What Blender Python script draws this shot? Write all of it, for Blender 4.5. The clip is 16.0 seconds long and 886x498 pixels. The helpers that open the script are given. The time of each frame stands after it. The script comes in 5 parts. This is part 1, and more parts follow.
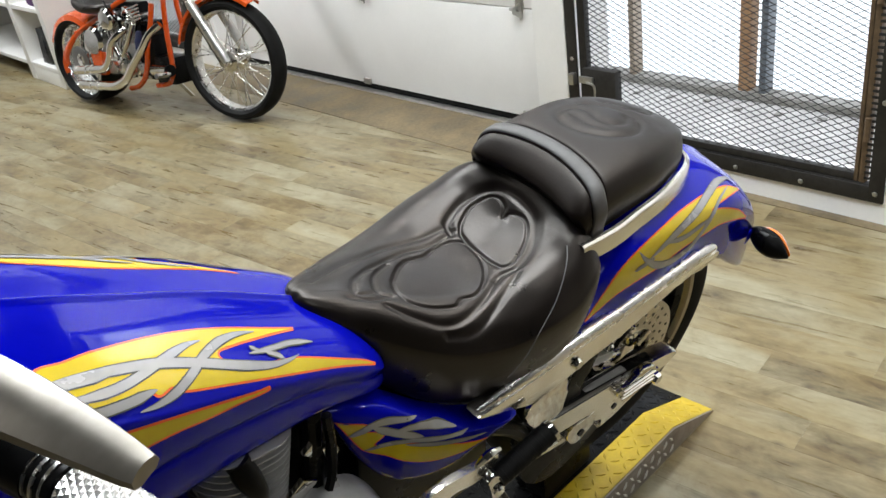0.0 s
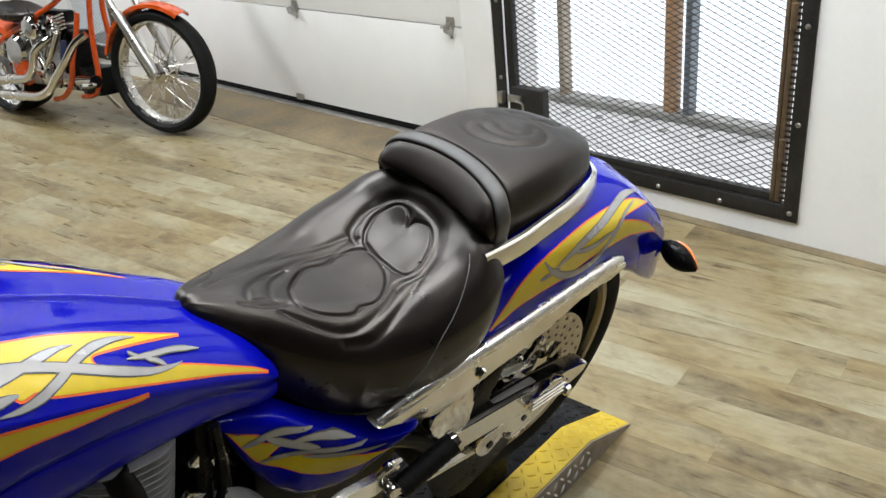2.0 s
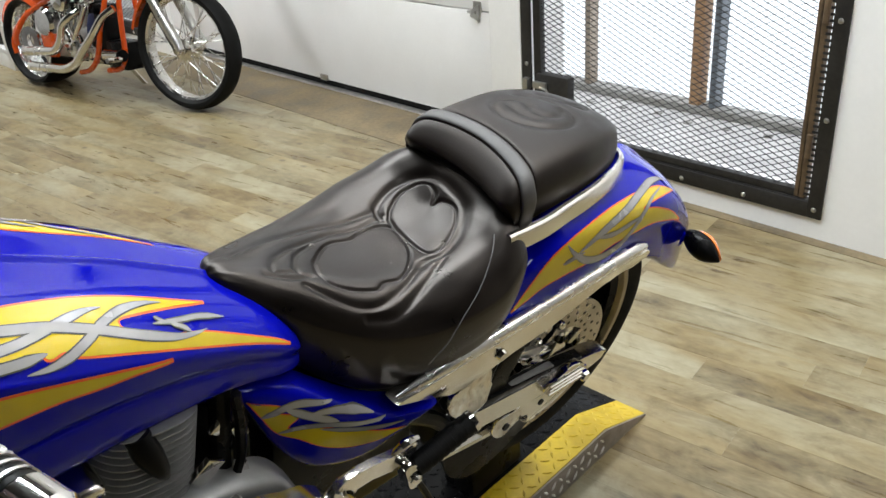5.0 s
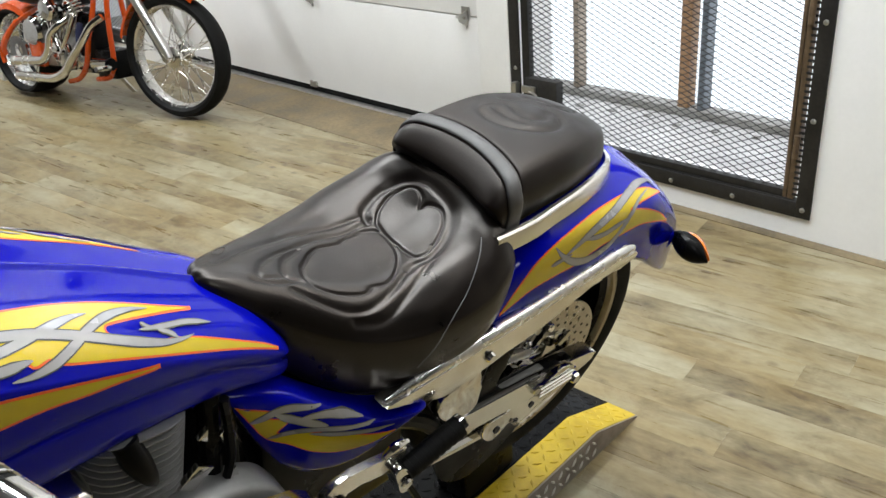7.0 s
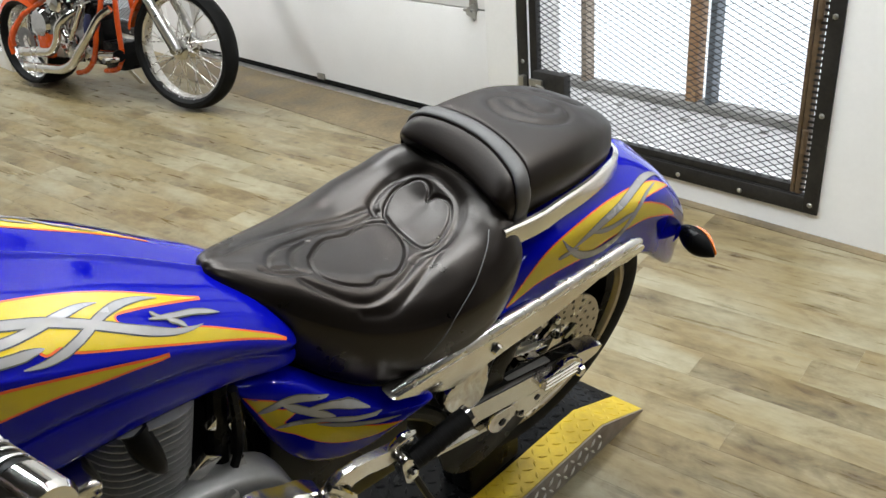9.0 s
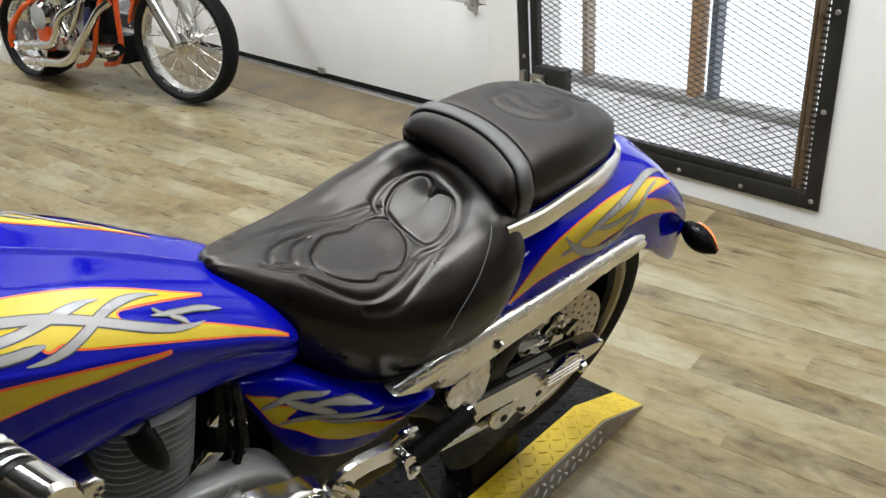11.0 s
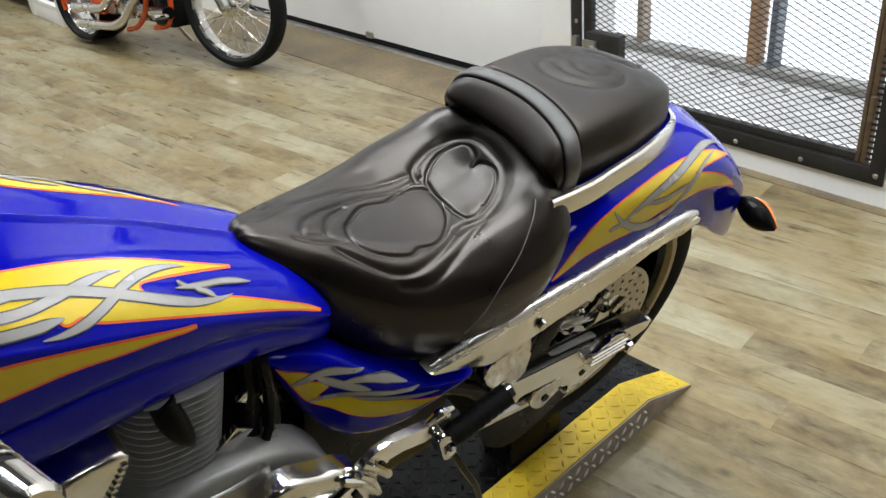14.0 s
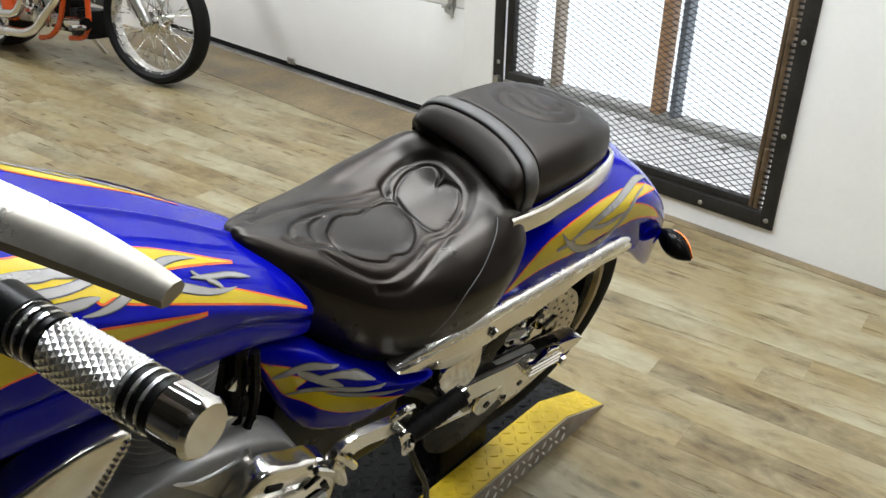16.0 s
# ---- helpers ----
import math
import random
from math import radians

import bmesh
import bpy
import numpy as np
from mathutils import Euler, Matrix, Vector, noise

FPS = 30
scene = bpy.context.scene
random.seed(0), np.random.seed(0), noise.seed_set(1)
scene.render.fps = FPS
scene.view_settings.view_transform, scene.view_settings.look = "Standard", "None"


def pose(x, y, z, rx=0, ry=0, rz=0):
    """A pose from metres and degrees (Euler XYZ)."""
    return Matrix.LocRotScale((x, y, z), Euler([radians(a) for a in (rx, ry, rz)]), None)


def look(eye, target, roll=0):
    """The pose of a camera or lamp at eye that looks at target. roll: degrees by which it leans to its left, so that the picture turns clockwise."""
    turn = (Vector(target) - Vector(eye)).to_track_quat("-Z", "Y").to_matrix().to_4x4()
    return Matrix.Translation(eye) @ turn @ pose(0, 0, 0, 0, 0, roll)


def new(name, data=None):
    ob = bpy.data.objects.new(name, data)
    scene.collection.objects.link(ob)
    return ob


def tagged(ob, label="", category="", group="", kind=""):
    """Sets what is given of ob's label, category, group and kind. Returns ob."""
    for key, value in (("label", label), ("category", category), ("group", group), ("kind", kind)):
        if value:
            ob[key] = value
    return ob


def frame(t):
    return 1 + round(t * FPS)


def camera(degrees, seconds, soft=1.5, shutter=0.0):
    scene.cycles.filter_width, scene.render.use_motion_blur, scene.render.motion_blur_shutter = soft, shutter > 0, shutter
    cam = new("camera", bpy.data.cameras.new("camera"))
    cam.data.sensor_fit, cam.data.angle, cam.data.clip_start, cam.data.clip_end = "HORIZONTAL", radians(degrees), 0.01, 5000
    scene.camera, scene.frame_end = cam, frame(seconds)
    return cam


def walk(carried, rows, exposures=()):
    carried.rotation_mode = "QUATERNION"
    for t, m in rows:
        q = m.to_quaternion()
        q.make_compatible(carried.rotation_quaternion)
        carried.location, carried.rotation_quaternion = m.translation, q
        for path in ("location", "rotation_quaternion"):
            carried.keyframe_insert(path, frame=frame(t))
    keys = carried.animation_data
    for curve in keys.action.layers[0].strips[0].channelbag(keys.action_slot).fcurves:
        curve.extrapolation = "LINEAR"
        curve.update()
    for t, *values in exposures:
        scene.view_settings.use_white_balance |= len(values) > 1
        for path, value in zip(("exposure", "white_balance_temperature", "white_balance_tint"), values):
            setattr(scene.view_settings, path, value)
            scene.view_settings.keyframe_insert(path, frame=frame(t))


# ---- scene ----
cam = camera(55.5, 16.0)
PATH = [
    (0, (0.042, 0.015, 1.387), (1.148, 1.388, 0.442), -8.9),
    (0.5, (0.057, 0.002, 1.382), (1.247, 1.315, 0.454), -7.5),
    (1, (0.063, -0.007, 1.378), (1.246, 1.317, 0.459), -7.9),
    (1.5, (0.074, -0.017, 1.368), (1.301, 1.264, 0.444), -7.1),
    (2, (0.078, -0.016, 1.361), (1.302, 1.272, 0.442), -6.3),
    (2.5, (0.066, -0.008, 1.358), (1.272, 1.306, 0.455), -4.1),
    (3, (0.065, -0.011, 1.355), (1.289, 1.273, 0.433), -3.5),
    (5.5, (0.068, -0.011, 1.35), (1.246, 1.298, 0.402), -5.0),
    (6, (0.068, -0.011, 1.34), (1.237, 1.278, 0.354), -4.2),
    (6.5, (0.076, -0.015, 1.347), (1.287, 1.264, 0.399), -5.5),
    (7, (0.07, -0.018, 1.35), (1.272, 1.281, 0.418), -5.3),
    (7.5, (0.069, -0.01, 1.347), (1.262, 1.284, 0.398), -5.0),
    (8, (0.066, -0.011, 1.35), (1.256, 1.294, 0.411), -5.2),
    (8.5, (0.072, -0.015, 1.35), (1.263, 1.287, 0.408), -5.7),
    (9, (0.066, -0.019, 1.35), (1.252, 1.285, 0.406), -5.2),
    (11.5, (0.066, -0.011, 1.351), (1.247, 1.289, 0.393), -5.0),
    (12, (0.06, -0.009, 1.351), (1.233, 1.299, 0.396), -4.3),
    (12.5, (0.061, -0.008, 1.349), (1.223, 1.307, 0.391), -4.8),
    (13, (0.053, -0.014, 1.355), (1.213, 1.319, 0.418), -4.9),
    (13.5, (0.061, -0.006, 1.341), (1.203, 1.301, 0.348), -5.5),
    (14, (0.103, 0.014, 1.333), (1.173, 1.366, 0.32), -5.9),
    (14.5, (0.163, 0.033, 1.333), (1.148, 1.471, 0.352), -2.1),
    (15, (0.132, 0.036, 1.331), (1.072, 1.459, 0.287), -3.5),
    (15.5, (0.029, 0.033, 1.35), (1.085, 1.391, 0.33), -2.0),
    (16, (-0.032, 0.008, 1.360), (1.247, 1.213, 0.405), 0.6),
]
walk(cam, [(t, look(eye, target, roll)) for t, eye, target, roll in PATH])



# ------------------------------------------------------------------ light
world = bpy.data.worlds.new("world")
scene.world = world
world.use_nodes = True
wn = world.node_tree.nodes
sky = wn.new("ShaderNodeTexSky")
sky.sky_type = "NISHITA"
sky.sun_disc = False
sky.sun_elevation, sky.sun_rotation = radians(35), radians(60)
world.node_tree.links.new(sky.outputs[0], wn["Background"].inputs[0])
wn["Background"].inputs[1].default_value = 0.08


def area_lamp(name, m, sx, sy, watts, color=(1, 1, 1)):
    d = bpy.data.lights.new(name, "AREA")
    d.shape, d.size, d.size_y, d.energy, d.color = "RECTANGLE", sx, sy, watts, color
    ob = new(name, d)
    ob.matrix_world = m
    return ob


# ------------------------------------------------------------------ materials
def material(name, rough=0.5, metal=0.0, color=(0.8, 0.8, 0.8), coat=0.0):
    mat = bpy.data.materials.new(name)
    mat.use_nodes = True
    b = mat.node_tree.nodes["Principled BSDF"]
    b.inputs["Base Color"].default_value = (*color, 1)
    b.inputs["Roughness"].default_value = rough
    b.inputs["Metallic"].default_value = metal
    b.inputs["Coat Weight"].default_value = coat
    b.inputs["Coat Roughness"].default_value = 0.03
    return mat


def node(mat, kind, **inputs):
    n = mat.node_tree.nodes.new(kind)
    for k, v in inputs.items():
        n.inputs[k.replace("_", " ")].default_value = v
    return n


def link(mat, a, b):
    mat.node_tree.links.new(a, b)


def bsdf(mat):
    return mat.node_tree.nodes["Principled BSDF"]


def ramp(mat, fac, stops):
    r = mat.node_tree.nodes.new("ShaderNodeValToRGB")
    while len(r.color_ramp.elements) < len(stops):
        r.color_ramp.elements.new(0.5)
    for e, (p, c) in zip(r.color_ramp.elements, stops):
        e.position, e.color = p, (*c, 1)
    link(mat, fac, r.inputs[0])
    return r.outputs[0]


def coords(mat, scale=(1, 1, 1)):
    t = mat.node_tree.nodes.new("ShaderNodeTexCoord")
    m = mat.node_tree.nodes.new("ShaderNodeMapping")
    m.inputs["Scale"].default_value = scale
    link(mat, t.outputs["Object"], m.inputs[0])
    return m.outputs[0]


def noisy(mat, vec, scale, detail=4, rough=0.6):
    n = node(mat, "ShaderNodeTexNoise", Scale=scale, Detail=detail, Roughness=rough)
    link(mat, vec, n.inputs["Vector"])
    return n.outputs["Fac"]


def bump(mat, height, strength, distance=0.002):
    b = node(mat, "ShaderNodeBump", Strength=strength, Distance=distance)
    link(mat, height, b.inputs["Height"])
    link(mat, b.outputs[0], bsdf(mat).inputs["Normal"])
    return b


def worn(name, rough, metal, a, b, scale=8, bump_by=0.0, coat=0.0, spread=0.12, fine=60):
    """A surface whose colour drifts between two tones and whose gloss is uneven."""
    mat = material(name, rough, metal, a, coat)
    v = coords(mat)
    big, small = noisy(mat, v, scale), noisy(mat, v, fine, 3)
    mix = node(mat, "ShaderNodeMath")
    mix.operation = "MULTIPLY_ADD"
    link(mat, small, mix.inputs[0])
    mix.inputs[1].default_value = 0.4
    link(mat, big, mix.inputs[2])
    link(mat, ramp(mat, mix.outputs[0], [(0.5, a), (0.9, b)]), bsdf(mat).inputs["Base Color"])
    r = node(mat, "ShaderNodeMapRange", From_Min=0.3, From_Max=0.7, To_Min=max(0.02, rough - spread), To_Max=rough + spread)
    link(mat, big, r.inputs[0])
    link(mat, r.outputs[0], bsdf(mat).inputs["Roughness"])
    if bump_by:
        bump(mat, small, bump_by)
    return mat


WHITE = worn("white_paint", 0.45, 0, (0.90, 0.89, 0.87), (0.85, 0.84, 0.82), 3, 0.05)
DOORWHITE = worn("door_white", 0.4, 0, (0.86, 0.85, 0.83), (0.80, 0.79, 0.77), 2, 0.12, fine=180)
BLUE = worn("blue_paint", 0.05, 0.0, (0.001, 0.002, 0.27), (0.0015, 0.003, 0.32), 5, 0, 0.0, 0.02)
bsdf(BLUE).inputs["Specular IOR Level"].default_value = 0.2
LEATHER = worn("black_leather", 0.33, 0, (0.0020, 0.0014, 0.0011), (0.0060, 0.0038, 0.0028), 14, 0.10, spread=0.07, fine=300)
PADLEATHER = worn("brown_black_leather", 0.42, 0, (0.004, 0.0026, 0.002), (0.008, 0.0052, 0.0038), 14, 0.10, spread=0.06, fine=300)
bsdf(PADLEATHER).inputs["Specular IOR Level"].default_value = 0.33
CHROME = worn("chrome", 0.09, 1, (0.76, 0.745, 0.72), (0.66, 0.645, 0.62), 14, 0, 0.0, 0.03)
bsdf(LEATHER).inputs["Specular IOR Level"].default_value = 0.47
for hide in (LEATHER, PADLEATHER):
    bsdf(hide).inputs["Specular Tint"].default_value = (1.0, 0.91, 0.84, 1)
BLACK = worn("black_enamel", 0.3, 0, (0.0015, 0.0015, 0.0017), (0.004, 0.004, 0.004), 10)
RUBBER = worn("tyre_rubber", 0.6, 0, (0.003, 0.003, 0.003), (0.007, 0.0068, 0.0065), 20, 0.2)
bsdf(BLACK).inputs["Specular IOR Level"].default_value = 0.12
bsdf(RUBBER).inputs["Specular IOR Level"].default_value = 0.15
YELLOW = worn("yellow_plate_paint", 0.45, 0, (0.58, 0.41, 0.015), (0.40, 0.28, 0.015), 10, 0.0)
BLACKPLATE = worn("black_plate_paint", 0.3, 0, (0.0018, 0.0018, 0.002), (0.006, 0.006, 0.006), 14)
bsdf(BLACKPLATE).inputs["Specular IOR Level"].default_value = 0.07
ALU = worn("bare_aluminium", 0.38, 0.9, (0.55, 0.54, 0.52), (0.36, 0.35, 0.33), 14)
POLISH = worn("polished_aluminium", 0.2, 1, (0.86, 0.84, 0.80), (0.78, 0.755, 0.71), 9, 0, 0.0, 0.06)
STEEL = worn("dark_mill_steel", 0.5, 0.4, (0.014, 0.014, 0.014), (0.040, 0.037, 0.034), 7)
GREYMETAL = worn("grey_engine_metal", 0.42, 0.3, (0.22, 0.22, 0.218), (0.16, 0.16, 0.158), 12)
SATIN = worn("satin_chrome", 0.26, 1, (0.82, 0.81, 0.79), (0.74, 0.73, 0.71), 20)
ORANGE = worn("orange_paint", 0.25, 0, (0.56, 0.075, 0.008), (0.50, 0.062, 0.007), 8, 0, 0.3)
BROWNWOOD = worn("brown_wood", 0.6, 0, (0.30, 0.155, 0.07), (0.42, 0.25, 0.13), 9, 0.2)
POSTGREY = worn("grey_post_metal", 0.5, 0.3, (0.10, 0.115, 0.135), (0.17, 0.185, 0.20), 12)
CHARCOAL = worn("unseen_dark_wall", 0.7, 0, (0.05, 0.05, 0.05), (0.035, 0.035, 0.036), 3)
CEILING = worn("dark_ceiling", 0.85, 0, (0.05, 0.048, 0.045), (0.035, 0.034, 0.032), 2)
CONCRETE = worn("grey_concrete", 0.75, 0, (0.34, 0.33, 0.31), (0.24, 0.23, 0.21), 6, 0.25)


def flooring():
    mat = material("vinyl_plank", 0.32, 0, (0.4, 0.3, 0.2))
    info = mat.node_tree.nodes.new("ShaderNodeObjectInfo")
    tc = mat.node_tree.nodes.new("ShaderNodeTexCoord")
    mp = mat.node_tree.nodes.new("ShaderNodeMapping")
    mp.inputs["Scale"].default_value = (14, 1.1, 1)
    add = mat.node_tree.nodes.new("ShaderNodeVectorMath")
    add.operation = "ADD"
    mul = mat.node_tree.nodes.new("ShaderNodeVectorMath")
    mul.operation = "SCALE"
    mul.inputs["Scale"].default_value = 37.0
    comb = mat.node_tree.nodes.new("ShaderNodeCombineXYZ")
    geo = mat.node_tree.nodes.new("ShaderNodeNewGeometry")
    both = node(mat, "ShaderNodeMath")
    both.operation = "ADD"
    link(mat, info.outputs["Random"], both.inputs[0])
    link(mat, geo.outputs["Random Per Island"], both.inputs[1])
    whole = node(mat, "ShaderNodeMath")
    whole.operation = "FRACT"
    link(mat, both.outputs[0], whole.inputs[0])
    link(mat, whole.outputs[0], comb.inputs[0])
    link(mat, whole.outputs[0], comb.inputs[1])
    link(mat, comb.outputs[0], mul.inputs[0])
    link(mat, tc.outputs["Object"], mp.inputs[0])
    link(mat, mp.outputs[0], add.inputs[0])
    link(mat, mul.outputs[0], add.inputs[1])
    grain = node(mat, "ShaderNodeTexNoise", Scale=3.0, Detail=6, Roughness=0.65, Distortion=0.4)
    link(mat, add.outputs[0], grain.inputs["Vector"])

    def layer(stretch, scale, detail, rough, warp=0.0):
        m = mat.node_tree.nodes.new("ShaderNodeMapping")
        m.inputs["Scale"].default_value = stretch
        link(mat, add.outputs[0], m.inputs[0])
        n = node(mat, "ShaderNodeTexNoise", Scale=scale, Detail=detail, Roughness=rough, Distortion=warp)
        link(mat, m.outputs[0], n.inputs["Vector"])
        return n.outputs["Fac"]

    def total(pairs):
        last = None
        for value, weight in pairs:
            n = node(mat, "ShaderNodeMath")
            n.operation = "MULTIPLY_ADD"
            link(mat, value, n.inputs[0])
            n.inputs[1].default_value = weight
            n.inputs[2].default_value = 0.0
            if last is not None:
                link(mat, last, n.inputs[2])
            last = n.outputs[0]
        return last

    band = layer((0.22, 0.9, 1), 1.5, 3, 0.5)
    patch = layer((0.55, 3.4, 1), 1.6, 5, 0.7, 0.6)
    speck = layer((1.3, 9.0, 1), 1.6, 3, 0.6)
    tone = total([(whole.outputs[0], 0.07), (grain.outputs["Fac"], 0.20), (band, 0.36), (patch, 0.46), (speck, 0.18)])
    warm = ramp(mat, tone, [(0.46, (0.069, 0.044, 0.018)), (0.55, (0.146, 0.104, 0.046)), (0.64, (0.217, 0.167, 0.080)), (0.77, (0.293, 0.238, 0.127))])
    grey = ramp(mat, tone, [(0.46, (0.082, 0.063, 0.034)), (0.55, (0.172, 0.143, 0.080)), (0.64, (0.258, 0.224, 0.138)), (0.77, (0.340, 0.307, 0.208))])
    streak = layer((0.5, 1.6, 1), 0.9, 3, 0.55)
    fac = node(mat, "ShaderNodeMapRange", From_Min=0.40, From_Max=0.62)
    link(mat, streak, fac.inputs[0])
    mixer = mat.node_tree.nodes.new("ShaderNodeMix")
    mixer.data_type = "RGBA"
    link(mat, fac.outputs[0], mixer.inputs[0])
    link(mat, warm, mixer.inputs[6])
    link(mat, grey, mixer.inputs[7])
    # small dark knots
    km = mat.node_tree.nodes.new("ShaderNodeMapping")
    km.inputs["Scale"].default_value = (0.42, 3.6, 1)
    link(mat, add.outputs[0], km.inputs[0])
    cells = node(mat, "ShaderNodeTexVoronoi", Scale=1.25)
    link(mat, km.outputs[0], cells.inputs["Vector"])
    knot = node(mat, "ShaderNodeMapRange", From_Min=0.03, From_Max=0.12, To_Min=0.75, To_Max=0.0)
    link(mat, cells.outputs["Distance"], knot.inputs[0])
    dark = mat.node_tree.nodes.new("ShaderNodeMix")
    dark.data_type = "RGBA"
    link(mat, knot.outputs[0], dark.inputs[0])
    link(mat, mixer.outputs[2], dark.inputs[6])
    dark.inputs[7].default_value = (0.075, 0.050, 0.026, 1)
    link(mat, dark.outputs[2], bsdf(mat).inputs["Base Color"])
    r = node(mat, "ShaderNodeMapRange", From_Min=0.3, From_Max=0.7, To_Min=0.24, To_Max=0.42)
    link(mat, grain.outputs["Fac"], r.inputs[0])
    link(mat, r.outputs[0], bsdf(mat).inputs["Roughness"])
    bump(mat, grain.outputs["Fac"], 0.12, 0.001)
    return mat


PLANK = flooring()


# ------------------------------------------------------------------ mesh helpers
def mesh_object(name, bm, mat, smooth=True, angle=35):
    me = bpy.data.meshes.new(name)
    bmesh.ops.recalc_face_normals(bm, faces=bm.faces)
    bm.to_mesh(me)
    bm.free()
    me.materials.append(mat)
    if smooth:
        me.shade_smooth()
        me.set_sharp_from_angle(angle=radians(angle))
    return new(name, me)


def part(name, bm, mat, parent, label="", angle=35, m=None):
    ob = mesh_object(name, bm, mat, True, angle)
    ob.parent = parent
    if m is not None:
        ob.matrix_local = m
    if label:
        tagged(ob, label)
    return ob


def thing(name, label, category, group="", kind="", m=None):
    ob = new(name)
    ob.empty_display_size = 0.1
    if m is not None:
        ob.matrix_world = m
    return tagged(ob, label, category, group, kind)


def box(x0, x1, y0, y1, z0, z1, bevel=0.0, bm=None, m=None):
    bm = bm or bmesh.new()
    r = bmesh.ops.create_cube(bm, size=1)
    mat = Matrix.Translation(((x0 + x1) / 2, (y0 + y1) / 2, (z0 + z1) / 2)) @ Matrix.Diagonal((x1 - x0, y1 - y0, z1 - z0, 1))
    if m is not None:
        mat = m @ mat
    bmesh.ops.transform(bm, matrix=mat, verts=r["verts"])
    if bevel:
        edges = list({e for v in r["verts"] for e in v.link_edges})
        bmesh.ops.bevel(bm, geom=edges, offset=bevel, segments=2, affect="EDGES", profile=0.6)
    return bm


def skin(bm, rings, closed=True, cap=True):
    """Skins rings of equal count into a tube of quads."""
    vs = [[bm.verts.new(p) for p in r] for r in rings]
    n = len(vs[0])
    for a, b in zip(vs, vs[1:]):
        for i in range(n if closed else n - 1):
            j = (i + 1) % n
            bm.faces.new((a[i], a[j], b[j], b[i]))
    if cap:
        for r in (vs[0], vs[-1]):
            bm.faces.new(r)
    return bm


def spline(pts, n, closed=False):
    """Catmull-Rom through the points, n steps a span."""
    pts = [Vector(p) for p in pts]
    out = []
    k = len(pts)
    for i in range(k if closed else k - 1):
        p0 = pts[(i - 1) % k] if closed or i > 0 else pts[0]
        p1, p2 = pts[i], pts[(i + 1) % k]
        p3 = pts[(i + 2) % k] if closed or i + 2 < k else pts[-1]
        for s in range(n):
            t = s / n
            out.append(0.5 * (2 * p1 + (p2 - p0) * t + (2 * p0 - 5 * p1 + 4 * p2 - p3) * t * t + (3 * p1 - p0 - 3 * p2 + p3) * t ** 3))
    if not closed:
        out.append(pts[-1])
    return out


def tube(pts, radius, sides=12, smooth=0, bm=None, closed=False, flat=1.0):
    """A round bar along a line; radius is a number or one for each point."""
    bm = bm or bmesh.new()
    if smooth:
        rr = radius if isinstance(radius, (list, tuple)) else [radius] * len(pts)
        line4 = spline([(0, 0, r) for r in rr], smooth, closed)
        pts, radius = spline(pts, smooth, closed), [v.z for v in line4]
    pts = [Vector(p) for p in pts]
    n = len(pts)
    rad = radius if isinstance(radius, (list, tuple)) else [radius] * n
    rings, up = [], None
    for i, p in enumerate(pts):
        a = pts[(i - 1) % n] if closed or i else p
        b = pts[(i + 1) % n] if closed or i < n - 1 else p
        d = (b - a).normalized()
        if up is None:
            up = d.orthogonal().normalized()
        up = (up - d * up.dot(d)).normalized()
        side = d.cross(up)
        rings.append([p + rad[i] * (math.cos(t) * up + flat * math.sin(t) * side) for t in (2 * math.pi * k / sides for k in range(sides))])
    if closed:
        rings.append(rings[0])
        skin(bm, rings, True, False)
        bmesh.ops.remove_doubles(bm, verts=bm.verts, dist=1e-5)
    else:
        skin(bm, rings)
    return bm


def lathe(profile, sides=48, axis="Y", centre=(0, 0, 0), bm=None, close=False):
    """Turns (radius, along) pairs round an axis."""
    bm = bm or bmesh.new()
    c = Vector(centre)
    rings = []
    for r, s in profile:
        ring = []
        for k in range(sides):
            a = 2 * math.pi * k / sides
            p, q = r * math.cos(a), r * math.sin(a)
            ring.append(c + Vector({"Y": (p, s, q), "X": (s, p, q), "Z": (p, q, s)}[axis]))
        rings.append(ring)
    if close:
        rings.append(rings[0])
    skin(bm, rings, True, not close)
    if close:
        bmesh.ops.remove_doubles(bm, verts=bm.verts, dist=1e-6)
    return bm


def prism(outline, depth, m=None, bevel=0.0, bm=None):
    """Extrudes an (x, z) outline from y = 0 to y = depth."""
    bm = bm or bmesh.new()
    a = [bm.verts.new((x, 0, z)) for x, z in outline]
    b = [bm.verts.new((x, depth, z)) for x, z in outline]
    n = len(outline)
    bm.faces.new(a)
    bm.faces.new(b[::-1])
    for i in range(n):
        bm.faces.new((a[i], b[i], b[(i + 1) % n], a[(i + 1) % n]))
    if bevel:
        rim = [e for e in bm.edges if len(e.link_faces) == 2 and any(len(f.verts) > 4 or f.calc_area() > 0 for f in e.link_faces) and any(f.verts[:] and len(f.verts) == n for f in e.link_faces)]
        bmesh.ops.bevel(bm, geom=rim, offset=bevel, segments=2, affect="EDGES", profile=0.6)
    if m is not None:
        bmesh.ops.transform(bm, matrix=m, verts=bm.verts)
    return bm

# ------------------------------------------------------------------ setting
WX, DX = 2.56, 2.72           # wall face and garage-door face
CY0, CY1, CZ = 0.93, 2.17, 0.075   # the cage's outer frame
X0, X1, Y0, Y1, HC = -5.5, 2.56, -5.0, 8.6, 3.2
CTOP = 2.95                   # top of cage and door openings, unseen, tall to let in daylight

floor = mesh_object("floor", box(X0 - 0.2, 3.42, Y0 - 0.2, Y1 + 0.2, -0.12, -0.006), CONCRETE)
tagged(floor, "worn wood-look vinyl plank floor in yellow brown", "floor", kind="structure")


